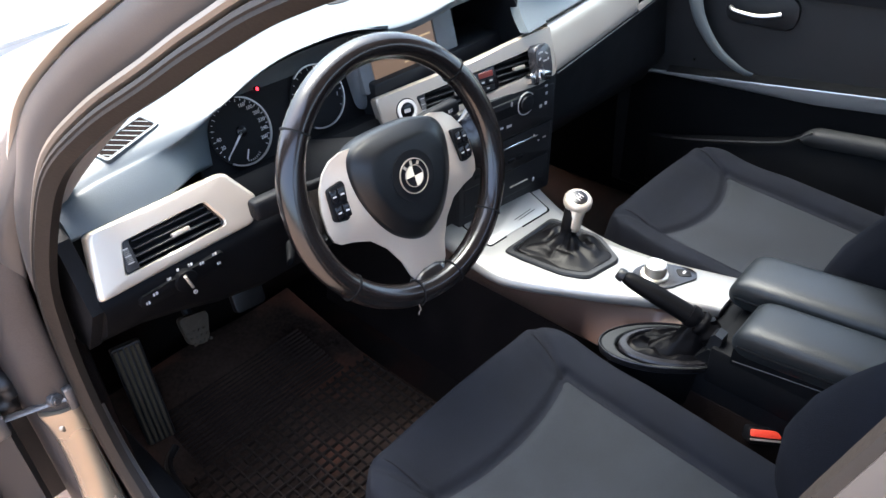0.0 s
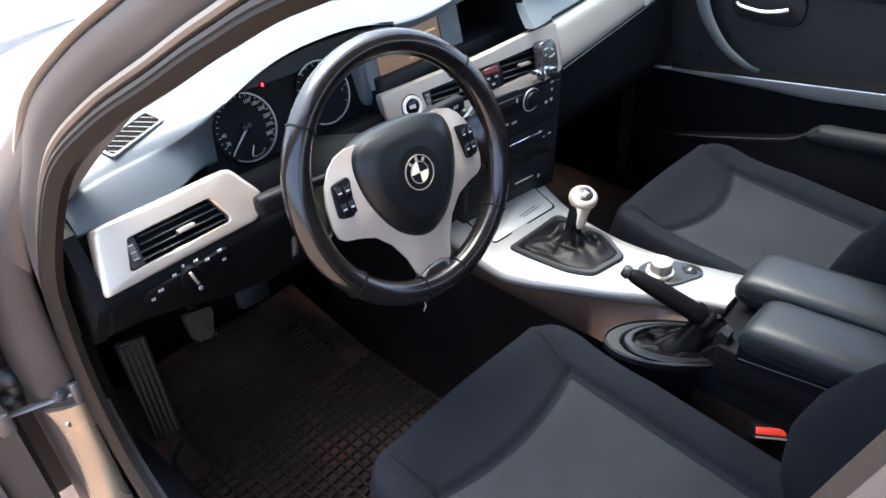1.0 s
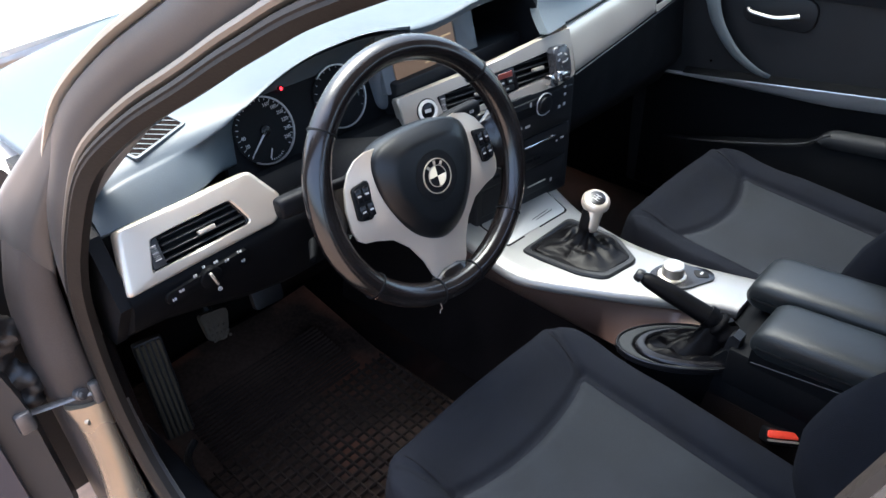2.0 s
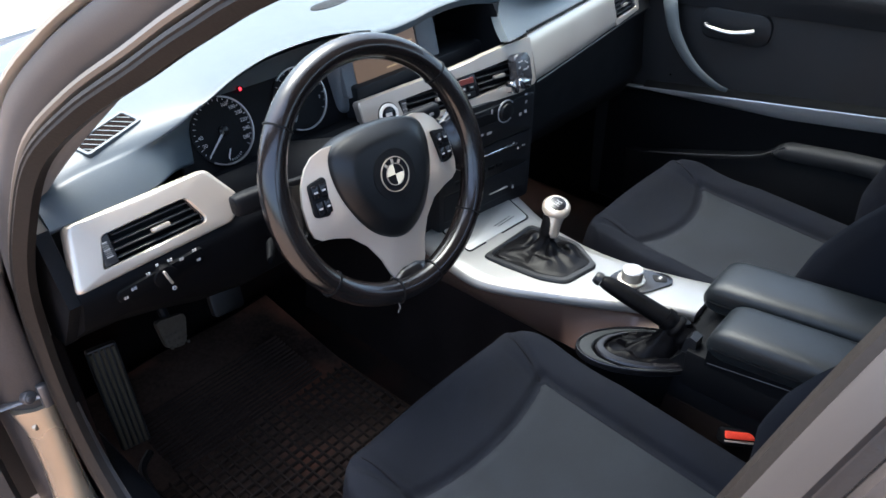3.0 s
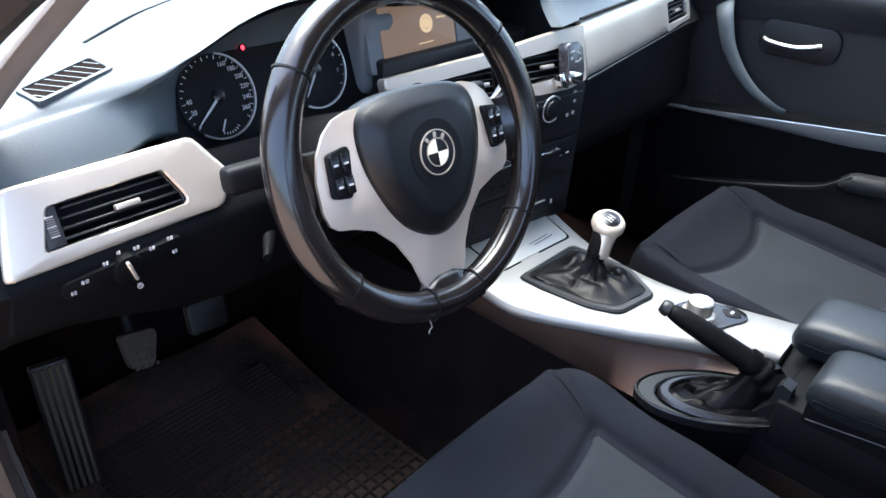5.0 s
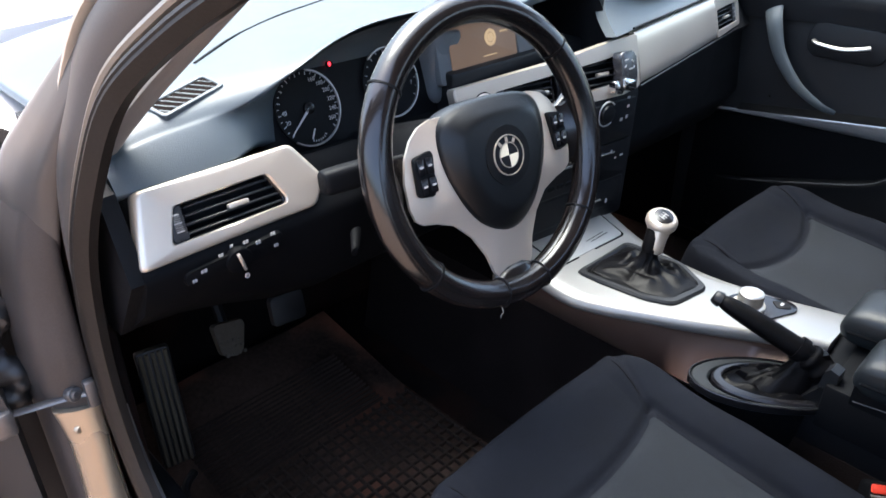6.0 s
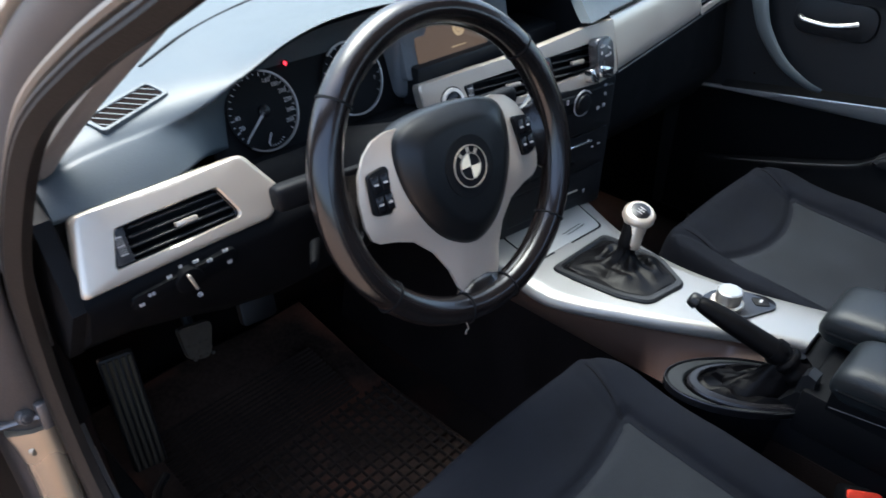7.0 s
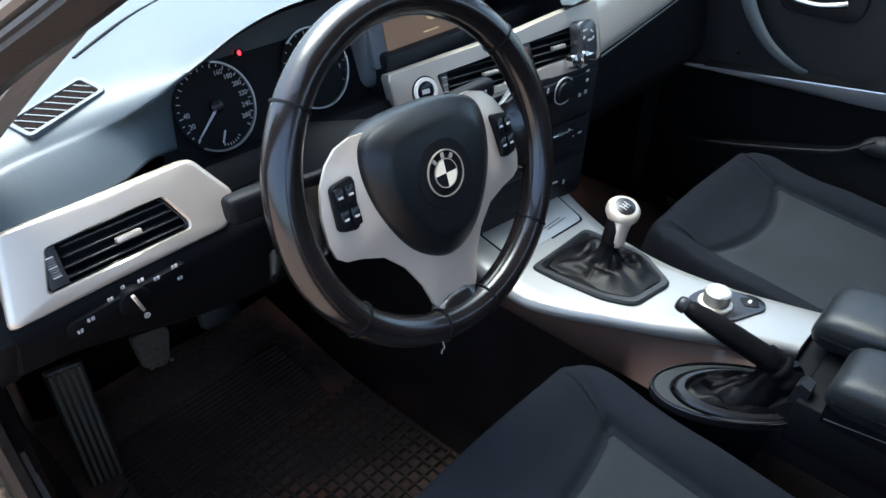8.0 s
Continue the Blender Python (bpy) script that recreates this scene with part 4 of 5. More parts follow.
def domed(outline, h, m, rings=8, skirt=0.02, power=2.2, shift=(0, 0), knee=0.0):
    """A cushion-like cap over an outline: flat sides, then a soft dome of height h."""
    cx, cy = shift
    rr = [[(x, y, -skirt) for x, y in outline], [(x, y, 0) for x, y in outline]]
    for k in range(1, rings):
        f = 1 - k / rings
        z = h * (1 - f ** power)
        if knee:
            z = h * (0.80 * min(1.0, (1 - f) / (1 - knee)) ** 0.8 + 0.20 * max(0.0, 1 - f / knee) ** 0.9)
        rr.append([(cx + (x - cx) * f, cy + (y - cy) * f, z) for x, y in outline])
    rr.append([(cx + (x - cx) * 0.02, cy + (y - cy) * 0.02, h) for x, y in outline])
    bm = loft(rr, True, True)
    bm.transform(m)
    return bm


spoke = wpart("spoke_trim", domed(out, 0.010, WHEEL @ pose(0, 0, -0.004), 10, 0.004, 3), SPOKE, wheel, "satin silver spoke trim", 50)
cov = [(p.x, p.y) for p in smooth([(0, 0.066, 0), (0.050, 0.062, 0), (0.076, 0.046, 0), (0.081, 0.012, 0), (0.069, -0.030, 0), (0.039, -0.073, 0), (0, -0.090, 0), (-0.039, -0.073, 0), (-0.069, -0.030, 0), (-0.081, 0.012, 0), (-0.076, 0.046, 0), (-0.050, 0.062, 0)], 64, True)]
cover = wpart("airbag_cover", domed(cov, 0.020, WHEEL @ pose(0, 0, 0.006), 20, 0.03, 2.6, (0, -0.006), 0.72), COVER, wheel, "black grained airbag cover", 60)
wpart("hub", disc(0.045, 0.05, WHEEL @ pose(0, -0.012, -0.016), 32, 0.01), DARK, wheel)
for s in (-1, 1):
    b = loft([[(s * x, -0.006 + h * t, z0 + (0.002 + 0.003 * k) * (1 - t * t)) for t in (1, 0.8, 0.4, 0, -0.4, -0.8, -1)] + [(s * x, -0.006 - h, -0.02), (s * x, -0.006 + h, -0.02)] for k, (x, h, z0) in enumerate(((0.108, 0.030, -0.020), (0.126, 0.032, -0.018), (0.138, 0.038, -0.011), (0.152, 0.047, -0.006), (0.162, 0.056, -0.004)))])
    b.transform(WHEEL)
    wpart("spoke_arm", b, LEATHER, wheel, "", 60)
b = loft([[(x * w, y, z + dz) for x, z in ((-0.03, 0.0), (-0.03, -0.014), (0.03, -0.014), (0.03, 0.0), (0.015, 0.005), (-0.015, 0.005))] for y, w, dz in ((-0.134, 0.75, -0.008), (-0.143, 0.9, -0.002), (-0.152, 1.25, 0.002), (-0.164, 1.8, 0.002))])
b.transform(WHEEL)
wpart("lower_arm", b, LEATHER, wheel, "", 60)
for s in (-1, 1):
    pad = wpart("button_pad", prism(rounded_poly([(s * 0.092, 0.028), (s * 0.118, 0.024), (s * 0.121, -0.018), (s * 0.099, -0.022)], 0.005), 0.006, WHEEL @ pose(0, 0, 0.0105, 0, s * 2), 0.002), DARK, wheel)
    for k in range(4):
        bx, by = s * (0.1005 + 0.0115 * (k % 2)), 0.013 - 0.021 * (k // 2)
        b = rbox((bx - 0.0048, by - 0.009, 0.005), (bx + 0.0048, by + 0.009, 0.0085), 0.0015, 2)
        b.transform(WHEEL @ pose(0, 0, 0.0045, 0, s * 2))
        key = part("button", b, GLOSS, pad)
    for k in range(4):
        bx, by = s * (0.1005 + 0.0115 * (k % 2)), 0.013 - 0.021 * (k // 2)
        b = rbox((bx - 0.0026, by - 0.0011, 0.008), (bx + 0.0026, by + 0.0011, 0.0088), 0)
        b.transform(WHEEL @ pose(0, 0, 0.0045, 0, s * 2))
        part("symbol", b, WHITE, pad)
EM = WHEEL @ pose(-0.001, -0.002, 0.0245)
wpart("emblem_seat", ringplate(0.034, 0.0225, 0.004, EM @ pose(0, 0, 0.0002), 48), DARK, wheel)
em = wpart("emblem", disc(0.0228, 0.004, EM @ pose(0, 0, 0.001), 40, 0.001), GLOSS, wheel, "round black, silver and cream emblem")
ENAMEL = material("worn_silver_enamel", (0.34, 0.30, 0.24), 0.3, 0.3)
part("emblem_ring", ringplate(0.0232, 0.0221, 0.002, EM @ pose(0, 0, 0.002), 48), ENAMEL, em)
part("emblem_inner_ring", ringplate(0.0145, 0.0136, 0.002, EM @ pose(0, 0, 0.002), 48), ENAMEL, em)
CREAM = material("cream_enamel", (0.72, 0.66, 0.5), 0.25)
for q, mt in ((0, GLOSS), (90, CREAM), (180, GLOSS), (270, CREAM)):
    o = [(0, 0)] + [(0.0136 * math.cos(radians(q + 90 * i / 10)), 0.0136 * math.sin(radians(q + 90 * i / 10))) for i in range(11)]
    part("quadrant", prism(o, 0.001, EM @ pose(0, 0, 0.0018), 0), mt, em)
for a, l in ((128, 0.0052), (90, 0.0055), (54, 0.0052)):
    b = rbox((-0.0018, -l / 2, 0), (0.0018, l / 2, 0.0008), 0)
    b.transform(EM @ pose(0.018 * math.cos(radians(a)), 0.018 * math.sin(radians(a)), 0.001, 0, 0, a - 90))
    part("mark", b, ENAMEL, em)

column = thing("steering_column", (-0.397, 0.12, 0.80), "black plastic steering column shroud with two stalks", "steering column")
b = loft([[(w * math.cos(t), h * math.sin(t) - 0.012, -d) for t in [2 * math.pi * j / 20 for j in range(20)]] for d, w, h in ((0.03, 0.05, 0.045), (0.05, 0.062, 0.058), (0.10, 0.066, 0.062), (0.20, 0.06, 0.06), (0.30, 0.06, 0.06))])
b.transform(WHEEL)
# shade of the dash hood put into the shroud's near-black colour
wpart("shroud", b, DOOR, column)
def stalk(p0, p1, label, r):
    """A control stalk: a thin arm that widens into a squared head with a flat end and white symbols."""
    p0, p1 = Vector(p0), Vector(p1)
    d = p1 - p0
    m = axes(p0, d, (0, 0.15, 1))
    rings = []
    for f, k in ((0, 0.45), (0.30, 0.48), (0.42, 0.62), (0.52, 0.92), (0.60, 1.0), (0.80, 1.0), (0.95, 0.97), (0.985, 0.90), (1.0, 0.78)):
        rings.append([m @ Vector((d.length * f, r * k * math.copysign(abs(math.sin(t)) ** 0.55, math.sin(t)), 0.8 * r * k * math.copysign(abs(math.cos(t)) ** 0.55, math.cos(t)))) for t in [2 * math.pi * j / 28 for j in range(28)]])
    s = wpart("stalk", loft(rings), DARK, column, label, 50)
    for f, w in ((0.68, 0.004), (0.86, 0.0045)):
        b = join(rbox((-w, -0.0022, 0), (-w * 0.35, 0.0022, 0.0008), 0), *[rbox((-w * 0.1, k * 0.0017 - 0.0004, 0), (w, k * 0.0017 + 0.0004, 0.0008), 0) for k in (-1, 0, 1)])
        b.transform(m @ pose(d.length * f, 0, 0.8 * r, 0, 0, 0))
        part("symbol", b, WHITE, s)


wpart("shroud_lip", tube([WHEEL @ Vector((0.070 * math.cos(radians(a)), -0.012 + 0.066 * math.sin(radians(a)), -0.052)) for a in range(15, 171, 12)], 0.0014, 50, 6), CONSOLE, column, "pale edge of the column shroud")
wpart("adjusting_lever", loft([[Vector((-0.500 - 0.022 * f + 0.009 * math.cos(t) * (1 - 0.3 * f), 0.150 - 0.026 * f, 0.764 - 0.010 * f + 0.006 * math.sin(t))) for t in [2 * math.pi * j / 14 for j in range(14)]] for f in (0, 0.3, 0.7, 0.95, 1.0)]), DOOR, column, "small black column adjusting lever", 60)
stalk((-0.435, 0.105, 0.862), (-0.566, 0.120, 0.862), "black indicator stalk", 0.0150)
stalk((-0.345, 0.105, 0.878), (-0.196, 0.100, 0.883), "black wiper stalk", 0.013)

# ---------------------------------------------------------------- centre console
con = thing("centre_console", (0.0, -0.1, 0.2), "grey centre console with a wide satin silver top", "console")
LEFT = [(-0.160, 0.19), (-0.172, 0.10), (-0.173, 0.035), (-0.154, -0.022), (-0.127, -0.075), (-0.091, -0.145), (-0.050, -0.215), (-0.024, -0.26), (-0.004, -0.305)]
RIGHT = [(0.106, -0.305), (0.086, -0.24), (0.072, -0.19), (0.062, -0.13), (0.060, -0.07), (0.070, 0.0), (0.09, 0.08), (0.135, 0.19)]
lc = [(p.x, p.y) for p in smooth([(x, y, 0) for x, y in LEFT], 24)]
rc = [(p.x, p.y) for p in smooth([(x, y, 0) for x, y in RIGHT], 24)]


def top_z(y):
    return 0.566 + 0.10 * max(0.0, y - 0.03)


def console_top():
    rings = []
    for (xl, yl), (xr, yr) in zip(lc, rc[::-1]):
        row = []
        w = xr - xl
        for f, dz in ((0, -0.014), (0.012, -0.005), (0.04, 0.0), (0.12, 0.001), (0.5, 0.002), (0.88, 0), (0.97, -0.003), (1, -0.016)):
            y = yl + (yr - yl) * f
            row.append((xl + w * f, y, top_z(y) + dz))
        row += [(xr - 0.004, yr, top_z(yr) - 0.022), (xl + 0.004, yl, top_z(yl) - 0.020)]
        rings.append(row)
    return loft(rings)


wpart("silver_top", console_top(), CTOP, con, "satin silver console top", 60)
rings = []
for (xl, yl), (xr, yr) in zip(lc, rc[::-1]):
    k = min(1.0, max(0.0, (0.06 - yl) / 0.2))
    rings.append([(xl + 0.006, yl, top_z(yl) - 0.018), (xl + 0.009, yl, 0.535), (min(xl + 0.055, -0.118), yl, 0.475), (min(xl + 0.065, -0.11), yl, 0.465), (0.09, yr, 0.465), (0.10, yr, 0.50), (xr - 0.004, yr, top_z(yr) - 0.02)])
wpart("side_panel", loft(rings), SIDE, con, "satin side panel tinted for a copper reflection", 60)
wpart("tunnel", loft([[(-0.105, y, 0.468), (-0.12, y, 0.35), (-0.15, y, 0.19), (0.15, y, 0.19), (0.12, y, 0.35), (0.085, y, 0.468)] for y in (0.6, 0.2, 0.0, -0.3, -0.9)]), TUNNEL, con, "black carpeted tunnel")
wpart("rear_body", loft([[(-0.098, y, 0.515 if y > -0.33 else 0.56), (-0.102, y, 0.50), (-0.106, y, 0.44), (0.13, y, 0.44), (0.13, y, 0.52), (0.115, y, 0.56)] for y in (-0.30, -0.33, -0.36, -0.45, -0.6, -0.9)]), DOOR, con)
lid_o = rounded_poly([(-0.105, 0.172), (-0.116, 0.094), (0.056, 0.084), (0.084, 0.168)], 0.008)
wpart("lid_gap", prism(rounded_poly([(-0.108, 0.175), (-0.119, 0.091), (0.059, 0.081), (0.088, 0.171)], 0.009), 0.004, pose(0, 0, top_z(0.03) - 0.0013, math.degrees(math.atan(0.10))), 0), GLOSS, con)
lid = wpart("storage_lid", prism(lid_o, 0.012, pose(0, 0, top_z(0.03) - 0.0003, math.degrees(math.atan(0.10))), 0.002), CTOP, con, "silver storage lid")
for dx in (0, 0.006):
    b = rbox((-0.02 + dx, 0.11 - dx, 0), (0.03 + dx, 0.1112 - dx, 0.0006), 0)
    b.transform(pose(0, 0, top_z(0.03), math.degrees(math.atan(0.10))))
    part("groove", b, DARK, lid)

GEARHIDE = material("shiny_creased_boot_leather", (0.0020, 0.0020, 0.0024), 0.42, 0, 0.3, 350, 0.3, 25, 0.0, 0.09)
shifter = thing("gear_lever", (-0.02, -0.02, 0.566), "silver-topped gear lever in a black leather boot", "gear lever")
bo = rounded_poly([(-0.112, 0.068), (-0.098, -0.055), (-0.078, -0.098), (0.004, -0.112), (0.046, -0.045), (0.040, 0.066)], 0.014, 5)
bi = rounded_poly([(-0.098, 0.057), (-0.086, -0.049), (-0.069, -0.085), (0.0, -0.097), (0.033, -0.040), (0.028, 0.056)], 0.012, 5)
wpart("boot_frame", framed(bo, bi, 0.01, pose(0, 0, 0.5735), 96, 0.003), STACK, shifter, "dark grey boot frame")
wpart("boot_well", prism(bi, 0.004, pose(0, 0, 0.5708), 0), BOOT, shifter)
rr = []
n = 48
o0 = resample(bi, n)
for k, (f, z) in enumerate(((1.0, 0.5705), (0.96, 0.5715), (0.80, 0.5730), (0.60, 0.579), (0.42, 0.577), (0.30, 0.585), (0.17, 0.596), (0.15, 0.607))):
    cx, cy = -0.026 + 0.012 * (k / 7), -0.022 + 0.012 * (k / 7)
    rr.append([(cx + (p[0] - (-0.03)) * f * (1 + 0.07 * math.sin(5 * 2 * math.pi * j / n + k) * (0 < k)), cy + (p[1] + 0.02) * f * (1 + 0.07 * math.cos(4 * 2 * math.pi * j / n + 2 * k) * (0 < k)), z + (0.004 if k > 2 else 0.001) * math.sin(3 * 2 * math.pi * j / n + 1.7 * k) * (0 < k < 6)) for j, p in enumerate(o0)])
bm = loft(rr)
bmesh.ops.subdivide_edges(bm, edges=bm.edges[:], cuts=2, use_grid_fill=True, smooth=0.6)
for v in bm.verts:
    away = Vector((v.co.x + 0.018, v.co.y + 0.014))
    q = Vector((math.atan2(away.y, away.x) * 2.6, away.length * 22, v.co.z * 60))
    v.co.z += 0.0045 * noise.noise(q) * soft(v.co.z, 0.5705, 0.574)
wpart("boot", bm, GEARHIDE, shifter, "creased black leather boot", 80)
axis = Vector((0.032, 0.012, 0.09)).normalized()
p0, p1 = Vector((-0.017, -0.016, 0.604)), Vector((0.009, -0.010, 0.655))
nk = Vector((-0.20, -0.28, 0.94)).normalized()


def ring_at(centre, normal, w, n=24):
    """A ring of places round a centre, square to the normal."""
    x = Vector((1, 0, 0))
    x = (x - normal * x.dot(normal)).normalized()
    y = normal.cross(x)
    return [centre + x * w * math.cos(t) + y * w * math.sin(t) for t in [2 * math.pi * k / n for k in range(n)]]


ax = (p1 - p0).normalized()
rr = [ring_at(p0.lerp(p1, f), ax, w) for f, w in ((0, 0.012), (0.12, 0.0155), (0.45, 0.0160), (0.65, 0.0180))]
rr += [ring_at(p1 + nk * o, nk, w) for o, w in ((-0.013, 0.0225), (-0.006, 0.0262), (0.001, 0.0262), (0.006, 0.0230), (0.0085, 0.0180))]
wpart("grip", loft(rr), SILVER, shifter, "silver gear knob with a dark inset", 60)
side = Vector((-0.0050, 0.0040, 0))
rr = [ring_at(p0.lerp(p1, f) + side, ax, w) for f, w in ((0.02, 0.0120), (0.12, 0.0142), (0.45, 0.0140), (0.66, 0.0142), (0.74, 0.0120))]
wpart("grip_inset", loft(rr), BOOT, shifter, "black leather grip inset", 60)
mk = axes(p1 + nk * 0.0085, (1, 0, 0.20 / 0.94), (0, 1, 0.28 / 0.94))
cap = wpart("cap", disc(0.0165, 0.003, mk @ pose(0, 0, 0.0012), 28, 0.001), GLOSS, shifter, "black cap with the shift pattern")
for x0, y0, x1, y1 in ((-0.006, -0.006, -0.005, 0.006), (-0.0005, -0.006, 0.0005, 0.006), (0.005, -0.006, 0.006, 0.006), (-0.006, -0.0005, 0.006, 0.0005)):
    b = rbox((x0, y0, 0.0015), (x1, y1, 0.002), 0)
    b.transform(mk)
    part("pattern", b, WHITE, cap)

ctrl = thing("media_controller", (0.004, -0.182, 0.566), "round silver control knob on a black base", "control knob")
wpart("base", prism(rounded_poly([(-0.031, -0.165), (-0.029, -0.198), (-0.010, -0.217), (0.014, -0.227), (0.046, -0.242), (0.064, -0.224), (0.046, -0.176), (0.024, -0.150), (-0.004, -0.144), (-0.024, -0.149)], 0.014), 0.004, pose(0, 0, 0.5712), 0.0015), GLOSS, ctrl)
wpart("skirt", disc(0.0245, 0.006, pose(0.003, -0.180, 0.576), 36, 0.002), SILVER, ctrl)
wpart("knob", disc(0.0190, 0.020, pose(0.004, -0.180, 0.595), 36, 0.002), KNOB, ctrl, "silver knob")
wpart("knob_top", disc(0.0165, 0.002, pose(0.004, -0.180, 0.5958), 36, 0.0008), KNOB, ctrl)
wpart("button", prism(rounded_poly([(0.028, -0.214), (0.042, -0.200), (0.054, -0.220), (0.040, -0.232)], 0.004), 0.004, pose(0, 0, 0.5725), 0.001), DARK, ctrl)
b = rbox((0.038, -0.218, 0.5725), (0.046, -0.214, 0.5732), 0)
wpart("symbol", b, WHITE, ctrl)

brake = thing("handbrake", (-0.08, -0.27, 0.52), "black handbrake lever with a leather boot", "handbrake")
HU, HV = Vector((0.60, -0.80)), Vector((0.80, 0.60))


def oval(cx, cy, long, short, n=40):
    """A slanting oval in plan, drawn out along the handbrake."""
    return [tuple(Vector((cx, cy)) + HU * long * math.cos(t) + HV * short * math.sin(t)) for t in [2 * math.pi * j / n for j in range(n)]]


SLOPE = pose(0, 0, 0.530, 0, 0)
SURROUND = material("blue_grey_satin_plastic", (0.0075, 0.0092, 0.0105), 0.5, 0, 0.12, 900, 0.2, 7, 0.0, 0.2)
el, el2 = oval(-0.099, -0.264, 0.106, 0.052), oval(-0.095, -0.276, 0.093, 0.0475)
wpart("surround", framed(el, el2, 0.014, SLOPE, 80, 0.003), SURROUND, brake, "grey satin plastic handbrake surround")
wpart("surround_edge", framed(oval(-0.099, -0.264, 0.109, 0.055), oval(-0.099, -0.264, 0.1065, 0.0525), 0.012, pose(0, 0, 0.531), 80, 0.001), GLOSS, brake)
wpart("boot_ring", framed(oval(-0.094, -0.277, 0.091, 0.0460), oval(-0.090, -0.277, 0.077, 0.036), 0.012, pose(0, 0, 0.5335), 80, 0.003), GLOSS, brake, "glossy black ring round the boot")
wpart("pedestal", prism(oval(-0.095, -0.267, 0.094, 0.044), 0.08, pose(0, 0, 0.517), 0.01), DOOR, brake)
rr = []
for k, (f, z, dx, dy) in enumerate(((1, 0.522, 0, 0), (0.93, 0.529, 0, 0), (0.80, 0.532, 0.002, -0.002), (0.66, 0.528, 0.006, -0.008), (0.56, 0.538, 0.010, -0.014), (0.46, 0.545, 0.014, -0.020), (0.38, 0.560, 0.018, -0.026), (0.30, 0.578, 0.020, -0.030), (0.2, 0.590, 0.020, -0.030))):
    rr.append([(-0.088 + dx + (x + 0.088) * f * (1 + 0.06 * math.sin(7 * j / 40 * 6.283 + 1.3 * k) * (k > 0)), -0.276 + dy + (y + 0.276) * f * (1 + 0.05 * math.sin(5 * j / 40 * 6.283 + 2.1 * k) * (k > 0)), z + 0.0045 * math.sin(6 * j / 40 * 6.283 + 1.9 * k) * (0 < k < 7)) for j, (x, y) in enumerate(oval(-0.088, -0.276, 0.080, 0.040))])
FOLD = material("creased_glossy_boot_leather", (0.0022, 0.0022, 0.0026), 0.36, 0, 0.3, 350, 0.3, 25, 0.0, 0.07)
wpart("boot", loft(rr), FOLD, brake, "creased glossy black leather boot", 50)
wpart("lever", tube([(-0.064, -0.312, 0.572), (-0.070, -0.290, 0.583), (-0.085, -0.232, 0.606), (-0.096, -0.190, 0.622), (-0.100, -0.175, 0.627)], 0.0178, 36, 16, 0.9, taper=lambda f: 0.82 + 0.25 * math.sin(math.pi * min(1, f * 1.02)) - 0.28 * f), BOOT, brake, "black leather lever grip")
wpart("release_button", tube([(-0.100, -0.175, 0.627), (-0.1015, -0.168, 0.6295), (-0.1025, -0.163, 0.6315)], 0.0115, 8, 14, taper=lambda f: 1.0 - 0.35 * f ** 3), STACK, brake)
wpart("collar", tube([(-0.0695, -0.291, 0.5825), (-0.072, -0.281, 0.587)], 0.0195, 6, 16, 0.95), BOOT, brake)
wpart("gaiter_neck", tube([(-0.060, -0.326, 0.545), (-0.064, -0.312, 0.566), (-0.069, -0.295, 0.581)], 0.024, 20, 16, 0.9, taper=lambda f: 1.0 + 0.06 * math.sin(f * 17) - 0.14 * f), BOOT, brake)


def armrest(x0, x1, y0, label):
    a = thing("armrest", ((x0 + x1) / 2, -0.6, 0.585), label, "armrest", "front armrests")
    def sec(y, f):
        zt = 0.632 + 0.10 * (y0 - y)
        zb = zt - 0.062
        h, w, c = (zt - zb) / 2 * f, (x1 - x0) / 2 * (0.8 + 0.2 * f), ((x0 + x1) / 2, y, (zt + zb) / 2)
        return [(c[0] + w * math.copysign(abs(math.cos(t)) ** 0.45, math.cos(t)), c[1], c[2] + h * math.copysign(abs(math.sin(t)) ** 0.55, math.sin(t))) for t in [2 * math.pi * j / 28 for j in range(28)]]
    wpart("pad", loft([sec(y0 - d, f) for d, f in ((0, 0.25), (0.003, 0.55), (0.008, 0.75), (0.016, 0.9), (0.03, 1.0), (0.1, 1.0), (0.2, 1.0), (0.3, 1.0), (0.42, 1.0))]), ARMLEATHER, a, "", 60)
    wpart("piping", tube([(x0 + 0.002, y0 - 0.012, 0.598), (x0 - 0.0005, y0 - 0.05, 0.602), (x0 - 0.0005, y0 - 0.2, 0.618), (x0, y0 - 0.4, 0.638)], 0.0024, 24, 6), DOOR, a)
    return a


armrest(-0.002, 0.108, -0.308, "black leatherette armrest pad nearer the passenger seat")
armrest(-0.108, -0.006, -0.362, "black leatherette armrest pad beside the handbrake")
box = thing("armrest_box", (0, -0.55, 0.5), "black box under the armrests with a thin silver line", "storage box")
wpart("body", rbox((-0.104, -0.8, 0.5), (0.104, -0.335, 0.572), 0.006), DOOR, box)
for dz in (0.0, 0.030):
    b = tube([(-0.1055, -0.372, 0.567 + dz), (-0.1055, -0.483, 0.585 + dz), (-0.1055, -0.7, 0.619 + dz)], 0.0009, 12, 6)
    wpart("silver_line", b, CONSOLE, box)
wpart("upper_body", loft([[(-0.1045, y, 0.56), (-0.1045, y, z), (0.1, y, z), (0.1, y, 0.56)] for y, z in ((-0.368, 0.590), (-0.5, 0.612), (-0.8, 0.66))]), DOOR, box)
wpart("hinge_bracket", loft([[(x, -0.335 + dy, z) for dy, z in ((0.002, 0.535), (0.010, 0.55), (0.006, 0.585), (0.0, 0.592), (-0.012, 0.588), (-0.014, 0.535))] for x in (-0.096, -0.090, -0.080, -0.074)]), STACK, box, "ribbed grey bracket", 60)


